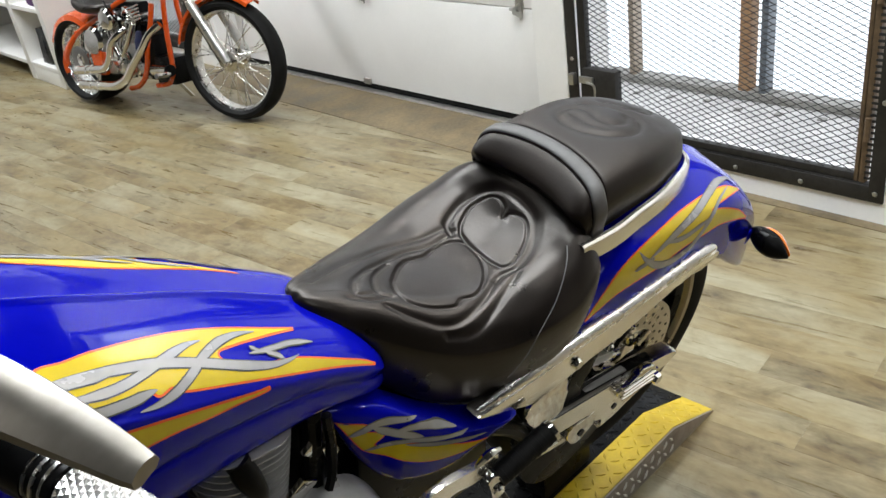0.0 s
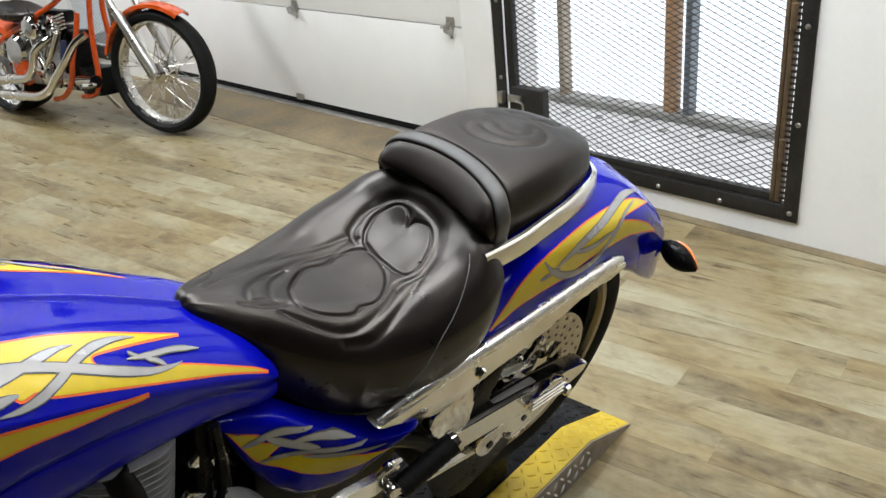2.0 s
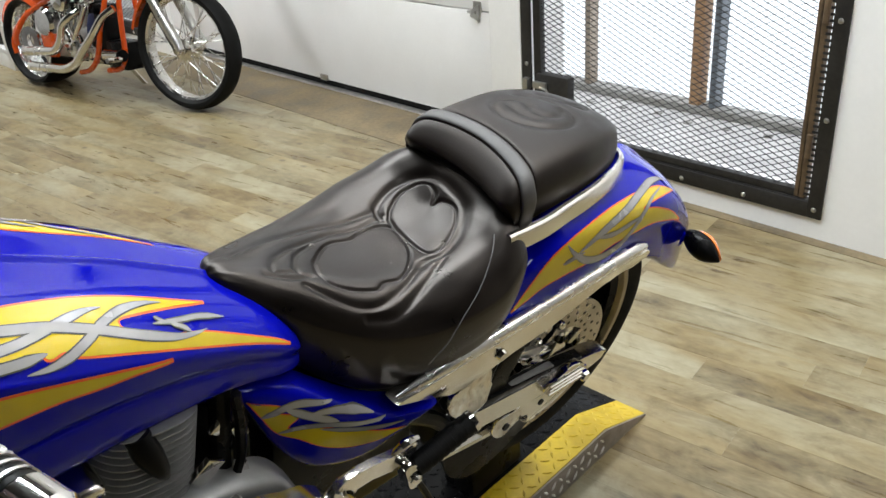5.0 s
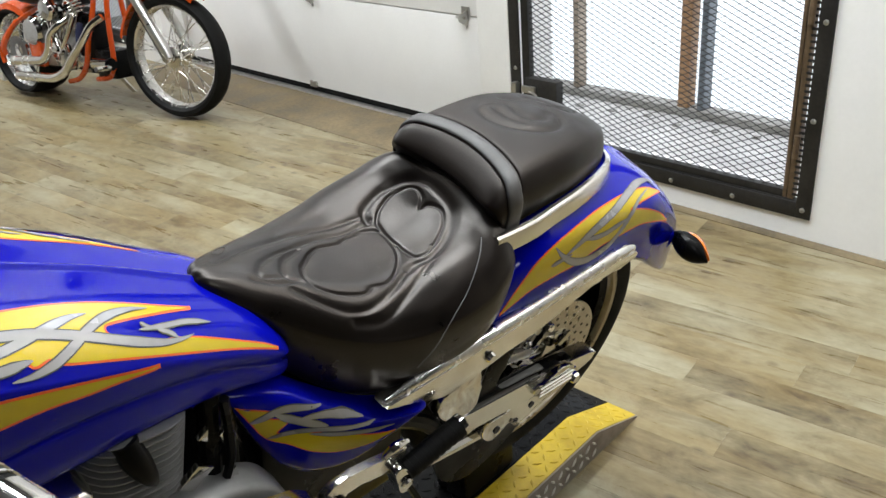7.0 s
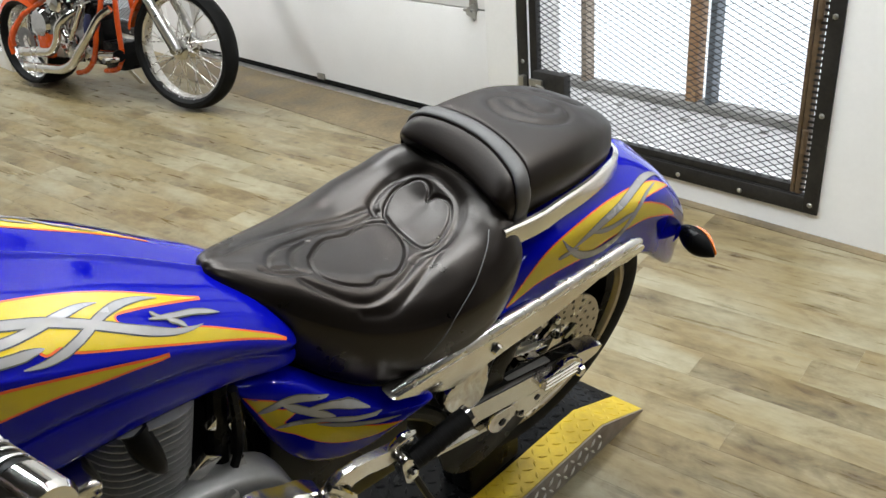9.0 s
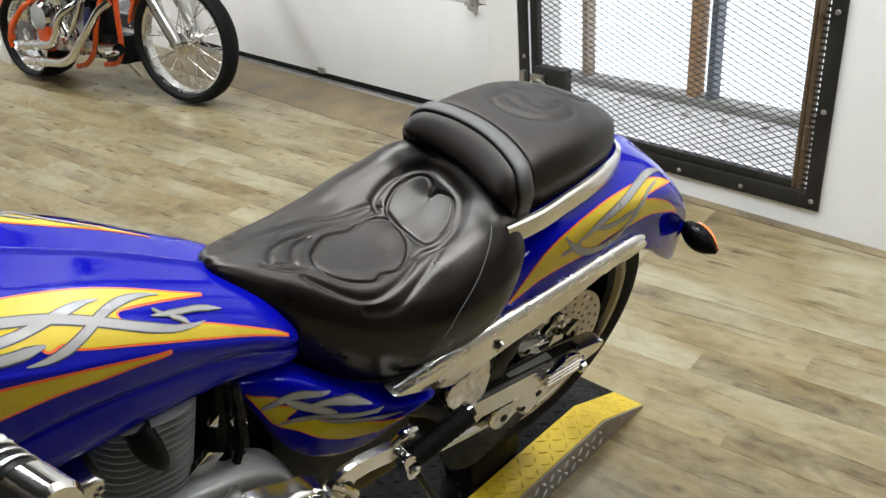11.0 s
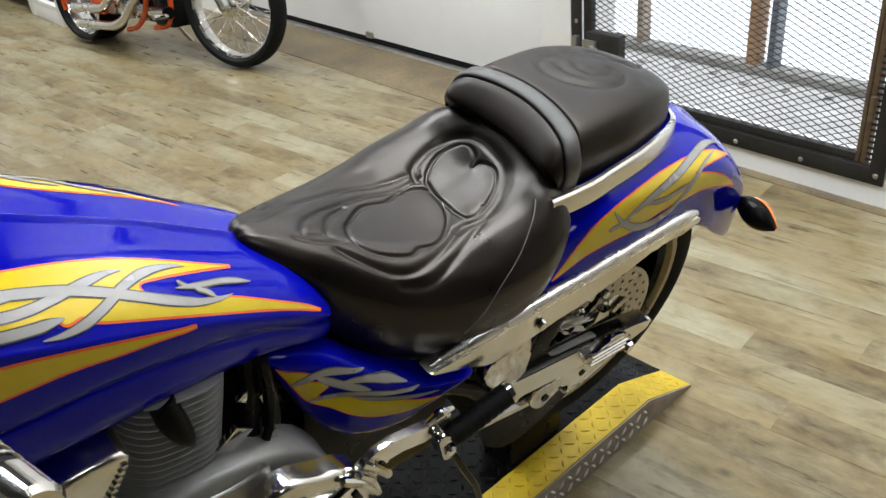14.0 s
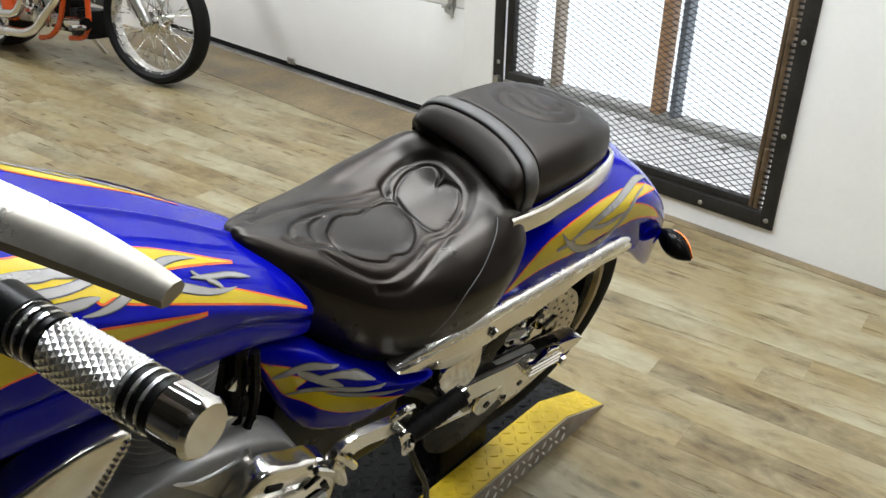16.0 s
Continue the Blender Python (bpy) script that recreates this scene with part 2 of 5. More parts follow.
def wall(name, boxes, label, mat=WHITE):
    bm = bmesh.new()
    for b in boxes:
        box(*b, bm=bm)
    ob = mesh_object(name, bm, mat, False)
    return tagged(ob, label, "wall", kind="structure")


T = 0.22
wall("wall_east", [
    (WX, WX + T, Y0, CY0 + 0.03, 0, HC),
    (WX, WX + T, CY0 + 0.03, CY1 - 0.03, 0, 0.078),
    (WX, WX + T, CY0 + 0.03, CY1 - 0.03, CTOP, HC),
    (WX, WX + T, CY1 - 0.03, 2.33, 0, HC),
    (WX, WX + T, 2.33, 5.1, 2.4, HC),
    (WX, WX + T, 5.1, 5.4, 0, HC),
    (WX, WX + T, 5.4, 6.7, CTOP, HC),
    (WX, WX + T, 6.7, Y1, 0, HC)], "white painted showroom wall with openings for gates and door")
# West and south walls are unseen; dark so little light bounces onto the bike.
wall("wall_west", [(X0 - T, X0, Y0, Y1, 0, HC)], "unseen charcoal wall that closes the room and keeps bounce light low", CHARCOAL)
wall("wall_south", [(X0 - T, X1 + T, Y0 - T, Y0, 0, HC)], "unseen charcoal wall that closes the room and keeps bounce light low", CHARCOAL)
wall("wall_north", [(X0 - T, X1 + T, Y1, Y1 + T, 0, HC)], "white painted showroom wall")
# The ceiling is out of view; its dark tone keeps reflections on leather low.
ceil = mesh_object("ceiling", box(X0 - T, X1 + T, Y0 - T, Y1 + T, HC, HC + 0.15), CEILING, False)
tagged(ceil, "unseen showroom ceiling with lamps, dark to keep reflections low", "ceiling", kind="structure")


# Unseen panels, placed and sized for seat sheen, wall and near-side fill.
LAMPS = [(1.25, 0.85, 0.9, 1.5, 70, (0.90, 0.96, 1.0)), (0.9, 5.8, 2.2, 0.32, 140, (0.94, 0.98, 1.0)), (0.8, 2.45, 1.2, 0.32, 62, (0.90, 0.96, 1.0)), (-1.6, 2.4, 1.2, 0.32, 8, (1.0, 0.99, 0.97)), (-0.2, -2.0, 1.2, 0.32, 24, (0.95, 0.98, 1.0))]
BULB = material("lamp_housing", 0.4, 0.3, (0.5, 0.5, 0.5))
for x, y, sx, sy, watts, tint in LAMPS:
    fix = thing("ceiling_lamp", "unseen flat ceiling panel, stands in for the room's cool white light", "ceiling lamp", "ceiling lamps", m=Matrix.Translation((x, y, HC)))
    part("housing", box(-sx / 2 - 0.05, sx / 2 + 0.05, -sy / 2 - 0.05, sy / 2 + 0.05, -0.05, -0.001, 0.005), BULB, fix)
    area_lamp("lamp", Matrix.Translation((x, y, HC - 0.056)), sx, sy, watts, tint)
for x, y in ((2.15, -0.75), (1.95, 0.40), (2.05, 2.35)):
    track = thing("spot_cluster", "small white cluster of three round spot lamps on the ceiling", "spot lamp", "spot clusters", m=Matrix.Translation((x, y, HC)))
    part("canopy", lathe([(0, -0.03), (0.055, -0.03), (0.065, -0.02), (0.065, -0.001), (0, -0.001)], 24, "Z"), BULB, track)
    for k in range(3):
        a = 2 * math.pi * k / 3 + x
        dx, dy = 0.14 * math.cos(a), 0.14 * math.sin(a)
        part("arm", tube([(0, 0, -0.02), (dx * 0.6, dy * 0.6, -0.03), (dx, dy, -0.05)], 0.008, 8, 3), BULB, track)
        part("spot_head", lathe([(0, -0.051), (0.03, -0.051), (0.05, -0.10), (0.052, -0.125), (0.046, -0.125), (0.040, -0.10), (0, -0.09)], 20, "Z", (dx, dy, 0)), BULB, track)
        lamp = area_lamp("spot", Matrix.Translation((x + dx, y + dy, HC - 0.120)), 0.085, 0.085, 7, (1.0, 0.98, 0.95))
        lamp.data.shape = "DISK"
# Added lamp high in the gate opening, stands in for sky light on the seat.
area_lamp("window_light", pose(2.70, 1.55, 2.55, 0, 62, 0), 0.7, 1.1, 8, (0.86, 0.93, 1.0))
# No lamp hangs here: added sky fill that brightens the threshold floor.
area_lamp("porch_light", pose(3.05, 1.75, 2.9), 0.4, 1.8, 25, (0.86, 0.93, 1.0))

# garage door
gd = thing("garage_door", "white sectional garage door with a black rubber bottom seal", "garage door", kind="structure")
zs = [0.03, 0.53, 1.03, 1.53, 2.03, 2.42]
for z0, z1 in zip(zs, zs[1:]):
    part("panel", box(DX, DX + 0.045, 2.30, 5.12, z0 + 0.003, z1 - 0.003, 0.004), DOORWHITE, gd)
part("seal", box(DX + 0.005, DX + 0.04, 2.30, 5.12, 0.0, 0.034, 0.003), RUBBER, gd, "black rubber bottom seal")

PALE = worn("pale_concrete", 0.6, 0, (0.62, 0.61, 0.59), (0.44, 0.43, 0.42), 6, 0.2)
# vestibule behind the cage
vest = mesh_object("ground", box(WX + T, 3.41, 0.6, 2.95, -0.1, 0.05), PALE, False)
tagged(vest, "grey concrete threshold outside the gate", "ground", kind="structure")


def glow(name, color, strength):
    mat = material(name)
    e = node(mat, "ShaderNodeEmission", Strength=strength)
    e.inputs["Color"].default_value = (*color, 1)
    link(mat, e.outputs[0], mat.node_tree.nodes["Material Output"].inputs[0])
    return mat


DAY = glow("daylight_beyond", (0.86, 0.93, 1.0), 1.9)
bd = mesh_object("backdrop", box(3.42, 3.44, 0.0, 8.0, 0.0, 3.15), DAY, False)
tagged(bd, "bright overcast daylight beyond the glass", "backdrop", kind="structure")

# ------------------------------------------------------------------ dock under the blue motorcycle
def tread_mesh(nu, nv, du, dv):
    """Raised lozenges of diamond plate, crosswise in turn, on z = 0."""
    bm = bmesh.new()
    for i in range(nu):
        for j in range(nv):
            a = radians(45 if (i + j) % 2 else -45)
            c, s = math.cos(a), math.sin(a)
            x, y = (i + 0.5) * du, (j + 0.5) * dv
            lo = [(-0.012, 0), (0, -0.0036), (0.012, 0), (0, 0.0036)]
            ring = [bm.verts.new((x + c * p - s * q, y + s * p + c * q, 0)) for p, q in lo]
            top = [bm.verts.new((x + 0.55 * (c * p - s * q), y + 0.55 * (s * p + c * q), 0.0016)) for p, q in lo]
            for k in range(4):
                bm.faces.new((ring[k], ring[(k + 1) % 4], top[(k + 1) % 4], top[k]))
            bm.faces.new(top)
    return bm


DECK = thing("wheel_dock", "low diamond-plate motorcycle dock, black deck with yellow edge", "motorcycle stand", m=pose(1.063, 0.853, 0, 0, 0, 2))
HD, RUN = 0.068, 0.17        # deck height and length of the sloping nose
side = [(-1.9, 0.0), (0.41, 0.0), (0.41, 0.004), (0.41 - RUN, HD - 0.002), (-1.9, HD - 0.002)]


def deck_slab(y0, y1, mat, name, label):
    prof = [(-1.9, HD - 0.012), (0.40 - RUN, HD - 0.012), (0.40, 0.001), (0.412, 0.003), (0.412 - RUN, HD), (-1.9, HD)]
    bm = prism(prof, y1 - y0, pose(0, y0, 0))
    return part(name, bm, mat, DECK, label)


edge = deck_slab(0.0, 0.080, YELLOW, "edge_strip", "yellow painted diamond plate edge")
deck = deck_slab(0.082, 0.66, BLACKPLATE, "deck_plate", "black painted diamond plate deck")
part("skirt", prism(side, 0.004, pose(0, -0.0045, 0)), worn("dull_aluminium", 0.5, 0.5, (0.33, 0.29, 0.25), (0.22, 0.19, 0.165), 14), DECK, "bare aluminium diamond plate skirt")
slope = pose(0.412 - RUN, 0, HD + 0.0002, 0, math.degrees(math.atan2(HD - 0.003, RUN)), 0)
part("tread", tread_mesh(54, 3, 0.026, 0.026), YELLOW, edge, m=Matrix.Translation((-1.162, 0.002, HD + 0.0002)) @ Matrix.Diagonal((1, 1, 1.2, 1)))
part("tread", tread_mesh(6, 3, 0.026, 0.026), YELLOW, edge, m=slope @ pose(0.008, 0.002, 0))
part("tread", tread_mesh(54, 22, 0.026, 0.026), BLACKPLATE, deck, m=Matrix.Translation((-1.162, 0.085, HD + 0.0002)))
part("tread", tread_mesh(6, 22, 0.026, 0.026), BLACKPLATE, deck, m=slope @ pose(0.008, 0.085, 0))
part("skirt_tread", tread_mesh(58, 2, 0.026, 0.026), worn("bright_aluminium", 0.4, 0.4, (0.80, 0.78, 0.74), (0.70, 0.68, 0.64), 14), DECK, m=pose(-1.27, -0.0047, 0.006, 90, 0, 0) @ Matrix.Diagonal((1, 1, 1.8, 1)))

part("wheel_chock", box(-0.11, 0.05, 0.085, 0.17, HD + 0.001, 0.178, 0.01), BLACKPLATE, DECK, "black wheel chock")

# ------------------------------------------------------------------ blue motorcycle
BIKE = thing("motorcycle", "blue custom cruiser motorcycle with yellow tribal flames, on a dock", "motorcycle", m=pose(0.709, 0.98, 0.068, 15, 0, -3))


def section(u, half, steps=3):
    """A closed ring at u, mirrored, from (y, z) pairs down the left side, centre top to centre bottom."""
    left = [(u, -y, z) for y, z in half]
    right = [(u, y, z) for y, z in reversed(half) if y > 1e-6]
    return spline(left + right, steps, True)


def loft(sections, steps=4, along=8):
    rings = [section(u, h, steps) for u, h in sections]
    n = len(rings[0])
    lines = [spline([r[i] for r in rings], along) for i in range(n)]
    bm = bmesh.new()
    return skin(bm, [[l[k] for l in lines] for k in range(len(lines[0]))])


def tank_half(zc, b, zs, zk, zb):
    d = zc - zs
    return [(0, zc), (0.006, zc - 0.0035), (0.014, zc - 0.0046), (b * 0.5, zc - 0.19 * d), (b * 0.82, zc - 0.46 * d), (b * 0.96, zc - 0.78 * d), (b, zs), (b * 0.988, zk + 0.010), (b * 0.952, zk), (b * 0.972, zk - 0.010), (b * 0.93, zb + (zk - zb) * 0.3), (b * 0.6, zb), (0, zb)]


TANK = [(-0.90, tank_half(1.07, 0.05, 1.03, 0.98, 0.93)), (-0.86, tank_half(1.10, 0.09, 1.05, 0.945, 0.86)), (-0.76, tank_half(1.105, 0.126, 1.045, 0.918, 0.82)), (-0.62, tank_half(1.065, 0.137, 1.005, 0.900, 0.81)), (-0.53, tank_half(1.024, 0.134, 0.968, 0.890, 0.805)), (-0.47, tank_half(0.993, 0.129, 0.940, 0.884, 0.80)), (-0.38, tank_half(0.945, 0.118, 0.897, 0.862, 0.792)), (-0.30, tank_half(0.894, 0.105, 0.850, 0.828, 0.776)), (-0.24, tank_half(0.853, 0.098, 0.812, 0.793, 0.757)), (-0.212, tank_half(0.82, 0.086, 0.790, 0.778, 0.753)), (-0.198, tank_half(0.80, 0.06, 0.782, 0.774, 0.758))]
tank = part("fuel_tank", loft(TANK), BLUE, BIKE, "glossy blue tank with a centre ridge", 60)


def seat_half(zc, rim, zr, b, zs, zb):
    r = rim * 0.74
    out = b - r
    return [(0, zc), (r * 0.42, zc + (zr - zc) * 0.30), (r * 0.75, zc + (zr - zc) * 0.78), (r, zr), (r + out * 0.32, zr - (zr - zs) * 0.08), (r + out * 0.66, zr - (zr - zs) * 0.34), (r + out * 0.90, zr - (zr - zs) * 0.72), (b, zs), (b * 0.985, zs - (zs - zb) * 0.5), (b * 0.89, zb), (b * 0.5, zb), (0, zb)]


SEAT = [(-0.279, seat_half(0.877, 0.006, 0.875, 0.013, 0.869, 0.860)), (-0.262, seat_half(0.882, 0.016, 0.880, 0.034, 0.858, 0.832)), (-0.2, seat_half(0.861, 0.04, 0.860, 0.084, 0.808, 0.735)), (-0.13, seat_half(0.828, 0.08, 0.831, 0.126, 0.775, 0.685)), (-0.06, seat_half(0.809, 0.112, 0.816, 0.151, 0.765, 0.68)), (0.0, seat_half(0.806, 0.128, 0.822, 0.160, 0.77, 0.685)), (0.05, seat_half(0.818, 0.13, 0.832, 0.16, 0.775, 0.7)), (0.078, seat_half(0.834, 0.126, 0.845, 0.154, 0.785, 0.71)), (0.098, seat_half(0.853, 0.114, 0.853, 0.146, 0.795, 0.725)), (0.114, seat_half(0.866, 0.098, 0.854, 0.134, 0.80, 0.735)), (0.126, seat_half(0.862, 0.080, 0.846, 0.114, 0.79, 0.75)), (0.132, seat_half(0.842, 0.060, 0.828, 0.09, 0.785, 0.755))]
GROOVES = [
    [(-0.1438, -0.0136), (-0.1171, 0.0104), (-0.0930, 0.0226), (-0.0617, 0.0212), (-0.0441, 0.0269), (-0.0168, 0.0255), (0.0005, 0.0103), (-0.0054, -0.0263), (-0.0242, -0.0550), (-0.0486, -0.0751), (-0.0663, -0.0809), (-0.0843, -0.0778), (-0.0995, -0.0841), (-0.1197, -0.0792), (-0.1383, -0.0698), (-0.1516, -0.0572), (-0.1544, -0.0489), (-0.1538, -0.0345), (-0.1438, -0.0136)],
    [(0.0068, 0.0276), (0.0218, 0.0416), (0.0473, 0.0515), (0.0710, 0.0446), (0.0795, 0.0304), (0.0752, 0.0142), (0.0634, 0.0044), (0.0735, -0.0013), (0.0772, -0.0214), (0.0683, -0.0381), (0.0512, -0.0522), (0.0180, -0.0674), (-0.0012, -0.0642), (-0.0025, -0.0430), (0.0010, -0.0160), (0.0033, 0.0092), (0.0068, 0.0276)],
    [(-0.0029, 0.0355), (0.0062, 0.0547), (0.0423, 0.0653), (0.0737, 0.0553), (0.0908, 0.0259), (0.0886, -0.0176), (0.0766, -0.0437), (0.0466, -0.0676), (0.0108, -0.0797), (-0.0137, -0.0757), (-0.0269, -0.0791)],
    [(-0.0232, -0.0773), (-0.0666, -0.0946), (-0.1057, -0.1023), (-0.1348, -0.0954), (-0.1628, -0.0744), (-0.1832, -0.0538)],
    [(0.0057, -0.0869), (-0.0538, -0.1087), (-0.0951, -0.1189), (-0.1321, -0.1078)],
    [(0.0033, 0.0369), (-0.0409, 0.0341), (-0.0921, 0.0375), (-0.1554, 0.0197), (-0.1946, -0.0047)],
    [(0.0057, 0.0472), (-0.0473, 0.0518), (-0.1182, 0.0532), (-0.1977, 0.0278), (-0.2450, 0.0077)],
    [(-0.1232, 0.0244), (-0.1581, 0.0038), (-0.1803, -0.0306), (-0.1669, -0.0439)],
    [(-0.1556, 0.0174), (-0.1922, -0.0021), (-0.2085, -0.0276), (-0.1861, -0.0324)],
    [(-0.1669, -0.0439), (-0.1924, -0.0436), (-0.2199, -0.0302)],
]


def emboss(bm, lines, puff=0.0, low=0.25):
    """Presses quilting grooves, each (line, depth, width), into the upward faces of a mesh and lets the leather swell between."""
    bm.normal_update()
    vs = [v for v in bm.verts if v.normal.z > low]
    p = np.array([v.co[:2] for v in vs])
    nearest = np.full(len(vs), 9.0)
    press = np.zeros(len(vs))
    for line, depth, width in lines:
        near = np.full(len(vs), 9.0)
        q = np.array([(a.x, a.y) for a in spline([(x, y, 0) for x, y in line], 6)])
        for a, b in zip(q, q[1:]):
            d = b - a
            t = np.clip(((p - a) @ d) / max(d @ d, 1e-12), 0, 1)
            near = np.minimum(near, np.hypot(*(p - a - t[:, None] * d).T))
        nearest = np.minimum(nearest, near)
        press = np.maximum(press, depth * np.exp(-(near / width) ** 2))
    push = -press + puff * (1 - np.exp(-(nearest / 0.010) ** 2))
    fade = np.array([min(1.0, (v.normal.z - low) / 0.25) for v in vs])
    for v, d in zip(vs, push * fade):
        v.co.z += d


QUILT = [(line, d, w) for line, (d, w) in zip(GROOVES, [(0.0032, 0.0023), (0.0034, 0.0025), (0.0046, 0.0062), (0.0028, 0.0042), (0.0026, 0.0045), (0.0024, 0.0036), (0.0022, 0.0040)] + [(0.0024, 0.0034)] * 3)]
seat_bm = loft(SEAT, 24, 42)
bmesh.ops.recalc_face_normals(seat_bm, faces=seat_bm.faces)
emboss(seat_bm, QUILT, 0.0012)
seat = part("rider_seat", seat_bm, LEATHER, BIKE, "black stitched leather seat with embossed tribal quilting", 70)
part("stitching", tube([(0.069, -0.108, 0.8435), (0.045, -0.130, 0.838), (0.012, -0.149, 0.813), (-0.022, -0.1575, 0.784), (-0.045, -0.1595, 0.755), (-0.07, -0.1555, 0.73)], 0.0008, 5, 5), worn("grey_thread", 0.7, 0, (0.13, 0.13, 0.13), (0.08, 0.08, 0.08), 40), seat, "grey thread")


def pad_half(zc, b, zb):
    return [(0, zc), (b * 0.55, zc - 0.003), (b * 0.86, zc - 0.011), (b, zc - 0.034), (b * 1.0, zb + 0.008), (b * 0.96, zb), (b * 0.5, zb), (0, zb)]


PAD = [(0.098, pad_half(0.868, 0.092, 0.848)), (0.100, pad_half(0.877, 0.101, 0.843)), (0.107, pad_half(0.888, 0.106, 0.84)), (0.120, pad_half(0.899, 0.1095, 0.838)), (0.131, pad_half(0.9045, 0.1105, 0.838)), (0.134, pad_half(0.903, 0.110, 0.838)), (0.136, pad_half(0.908, 0.111, 0.838)), (0.154, pad_half(0.9125, 0.1125, 0.838)), (0.158, pad_half(0.907, 0.110, 0.838)), (0.163, pad_half(0.9125, 0.108, 0.838)), (0.2, pad_half(0.915, 0.107, 0.84)), (0.25, pad_half(0.914, 0.1035, 0.842)), (0.31, pad_half(0.903, 0.090, 0.839)), (0.362, pad_half(0.884, 0.069, 0.829)), (0.402, pad_half(0.861, 0.042, 0.815)), (0.424, pad_half(0.838, 0.020, 0.805))]


def wrap_front(bm):
    """Draws the front corners of the pillion pad forward round the rider's seat."""
    for v in bm.verts:
        v.co.x += 0.9 * max(0.0, 0.874 - v.co.z) * min(1.0, max(0.0, (0.125 - v.co.x) / 0.02))
        v.co.x -= 0.024 * min(1.0, (v.co.y / 0.108) ** 2) * min(1.0, max(0.0, (0.25 - v.co.x) / 0.11))
    return bm


pad_bm = wrap_front(loft(PAD, 11, 11))
bmesh.ops.recalc_face_normals(pad_bm, faces=pad_bm.faces)
SWIRL = [[(0.205, 0.050), (0.222, 0.058), (0.244, 0.050), (0.252, 0.030), (0.243, 0.008), (0.250, -0.014), (0.270, -0.020), (0.288, -0.008)], [(0.205, 0.050), (0.196, 0.026), (0.200, 0.000), (0.214, -0.024), (0.236, -0.042), (0.262, -0.048), (0.288, -0.036), (0.302, -0.012), (0.298, 0.016), (0.284, 0.040), (0.262, 0.058)], [(0.226, 0.036), (0.222, 0.010), (0.232, -0.014)], [(0.300, 0.048), (0.322, 0.030), (0.330, 0.004), (0.345, -0.008)], [(0.316, 0.014), (0.350, 0.006), (0.378, 0.012), (0.400, 0.004)], [(0.345, -0.008), (0.366, 0.000), (0.378, 0.012)]]
emboss(pad_bm, [(line, 0.0032, 0.0034) for line in SWIRL], 0.0014)
STRAP = worn("grey_strap", 0.5, 0, (0.055, 0.052, 0.050), (0.075, 0.071, 0.068), 30, 0.1)
pad = part("pillion_seat", pad_bm, PADLEATHER, BIKE, "black leather pillion pad with a strap and embossed swirl", 70)

part("strap", wrap_front(loft([(0.1345, pad_half(0.906, 0.111, 0.838)), (0.1365, pad_half(0.9105, 0.1138, 0.838)), (0.152, pad_half(0.9145, 0.1148, 0.838)), (0.1555, pad_half(0.910, 0.112, 0.838))], 6, 3)), STRAP, pad, "grey strap across the pad", 60)


def fender_half(zc, b, zs, zb):
    return [(0, zc), (0.012, zc - 0.003), (b * 0.55, zc - (zc - zs) * 0.22), (b * 0.9, zc - (zc - zs) * 0.57), (b, zs), (b, zs - (zs - zb) * 0.5), (b * 0.97, zb), (b * 0.6, zb + 0.02), (0, zb + 0.03)]


FEND = [(0.085, fender_half(0.785, 0.138, 0.75, 0.68)), (0.16, fender_half(0.83, 0.143, 0.775, 0.68)), (0.25, fender_half(0.835, 0.144, 0.78, 0.69)), (0.36, fender_half(0.818, 0.142, 0.765, 0.68)), (0.45, fender_half(0.795, 0.136, 0.735, 0.635)), (0.520, fender_half(0.757, 0.125, 0.695, 0.58)), (0.584, fender_half(0.700, 0.110, 0.64, 0.53)), (0.640, fender_half(0.635, 0.092, 0.585, 0.49)), (0.676, fender_half(0.575, 0.072, 0.54, 0.475)), (0.690, fender_half(0.535, 0.05, 0.52, 0.475))]
fender = part("rear_fender", loft(FEND, 5, 10), BLUE, BIKE, "glossy blue long rear fender", 60)

# painted flames, laid on the surface as thin coats
YPAINT = worn("flame_yellow", 0.15, 0, (0.62, 0.47, 0.018), (0.55, 0.41, 0.016), 10, 0, 0.1)
OPAINT = material("flame_orange", 0.25, 0, (0.85, 0.13, 0.03), 0.25)
SPAINT = worn("flame_silver", 0.2, 0.2, (0.37, 0.36, 0.355), (0.31, 0.30, 0.295), 20, 0, 0.1)
KPAINT = material("flame_outline", 0.3, 0, (0.05, 0.05, 0.035), 0.25)


def inside(x, y, poly):
    hit = False
    for (ax, ay), (bx, by) in zip(poly, poly[1:] + poly[:1]):
        if (ay > y) != (by > y) and x < (bx - ax) * (y - ay) / (by - ay) + ax:
            hit = not hit
    return hit


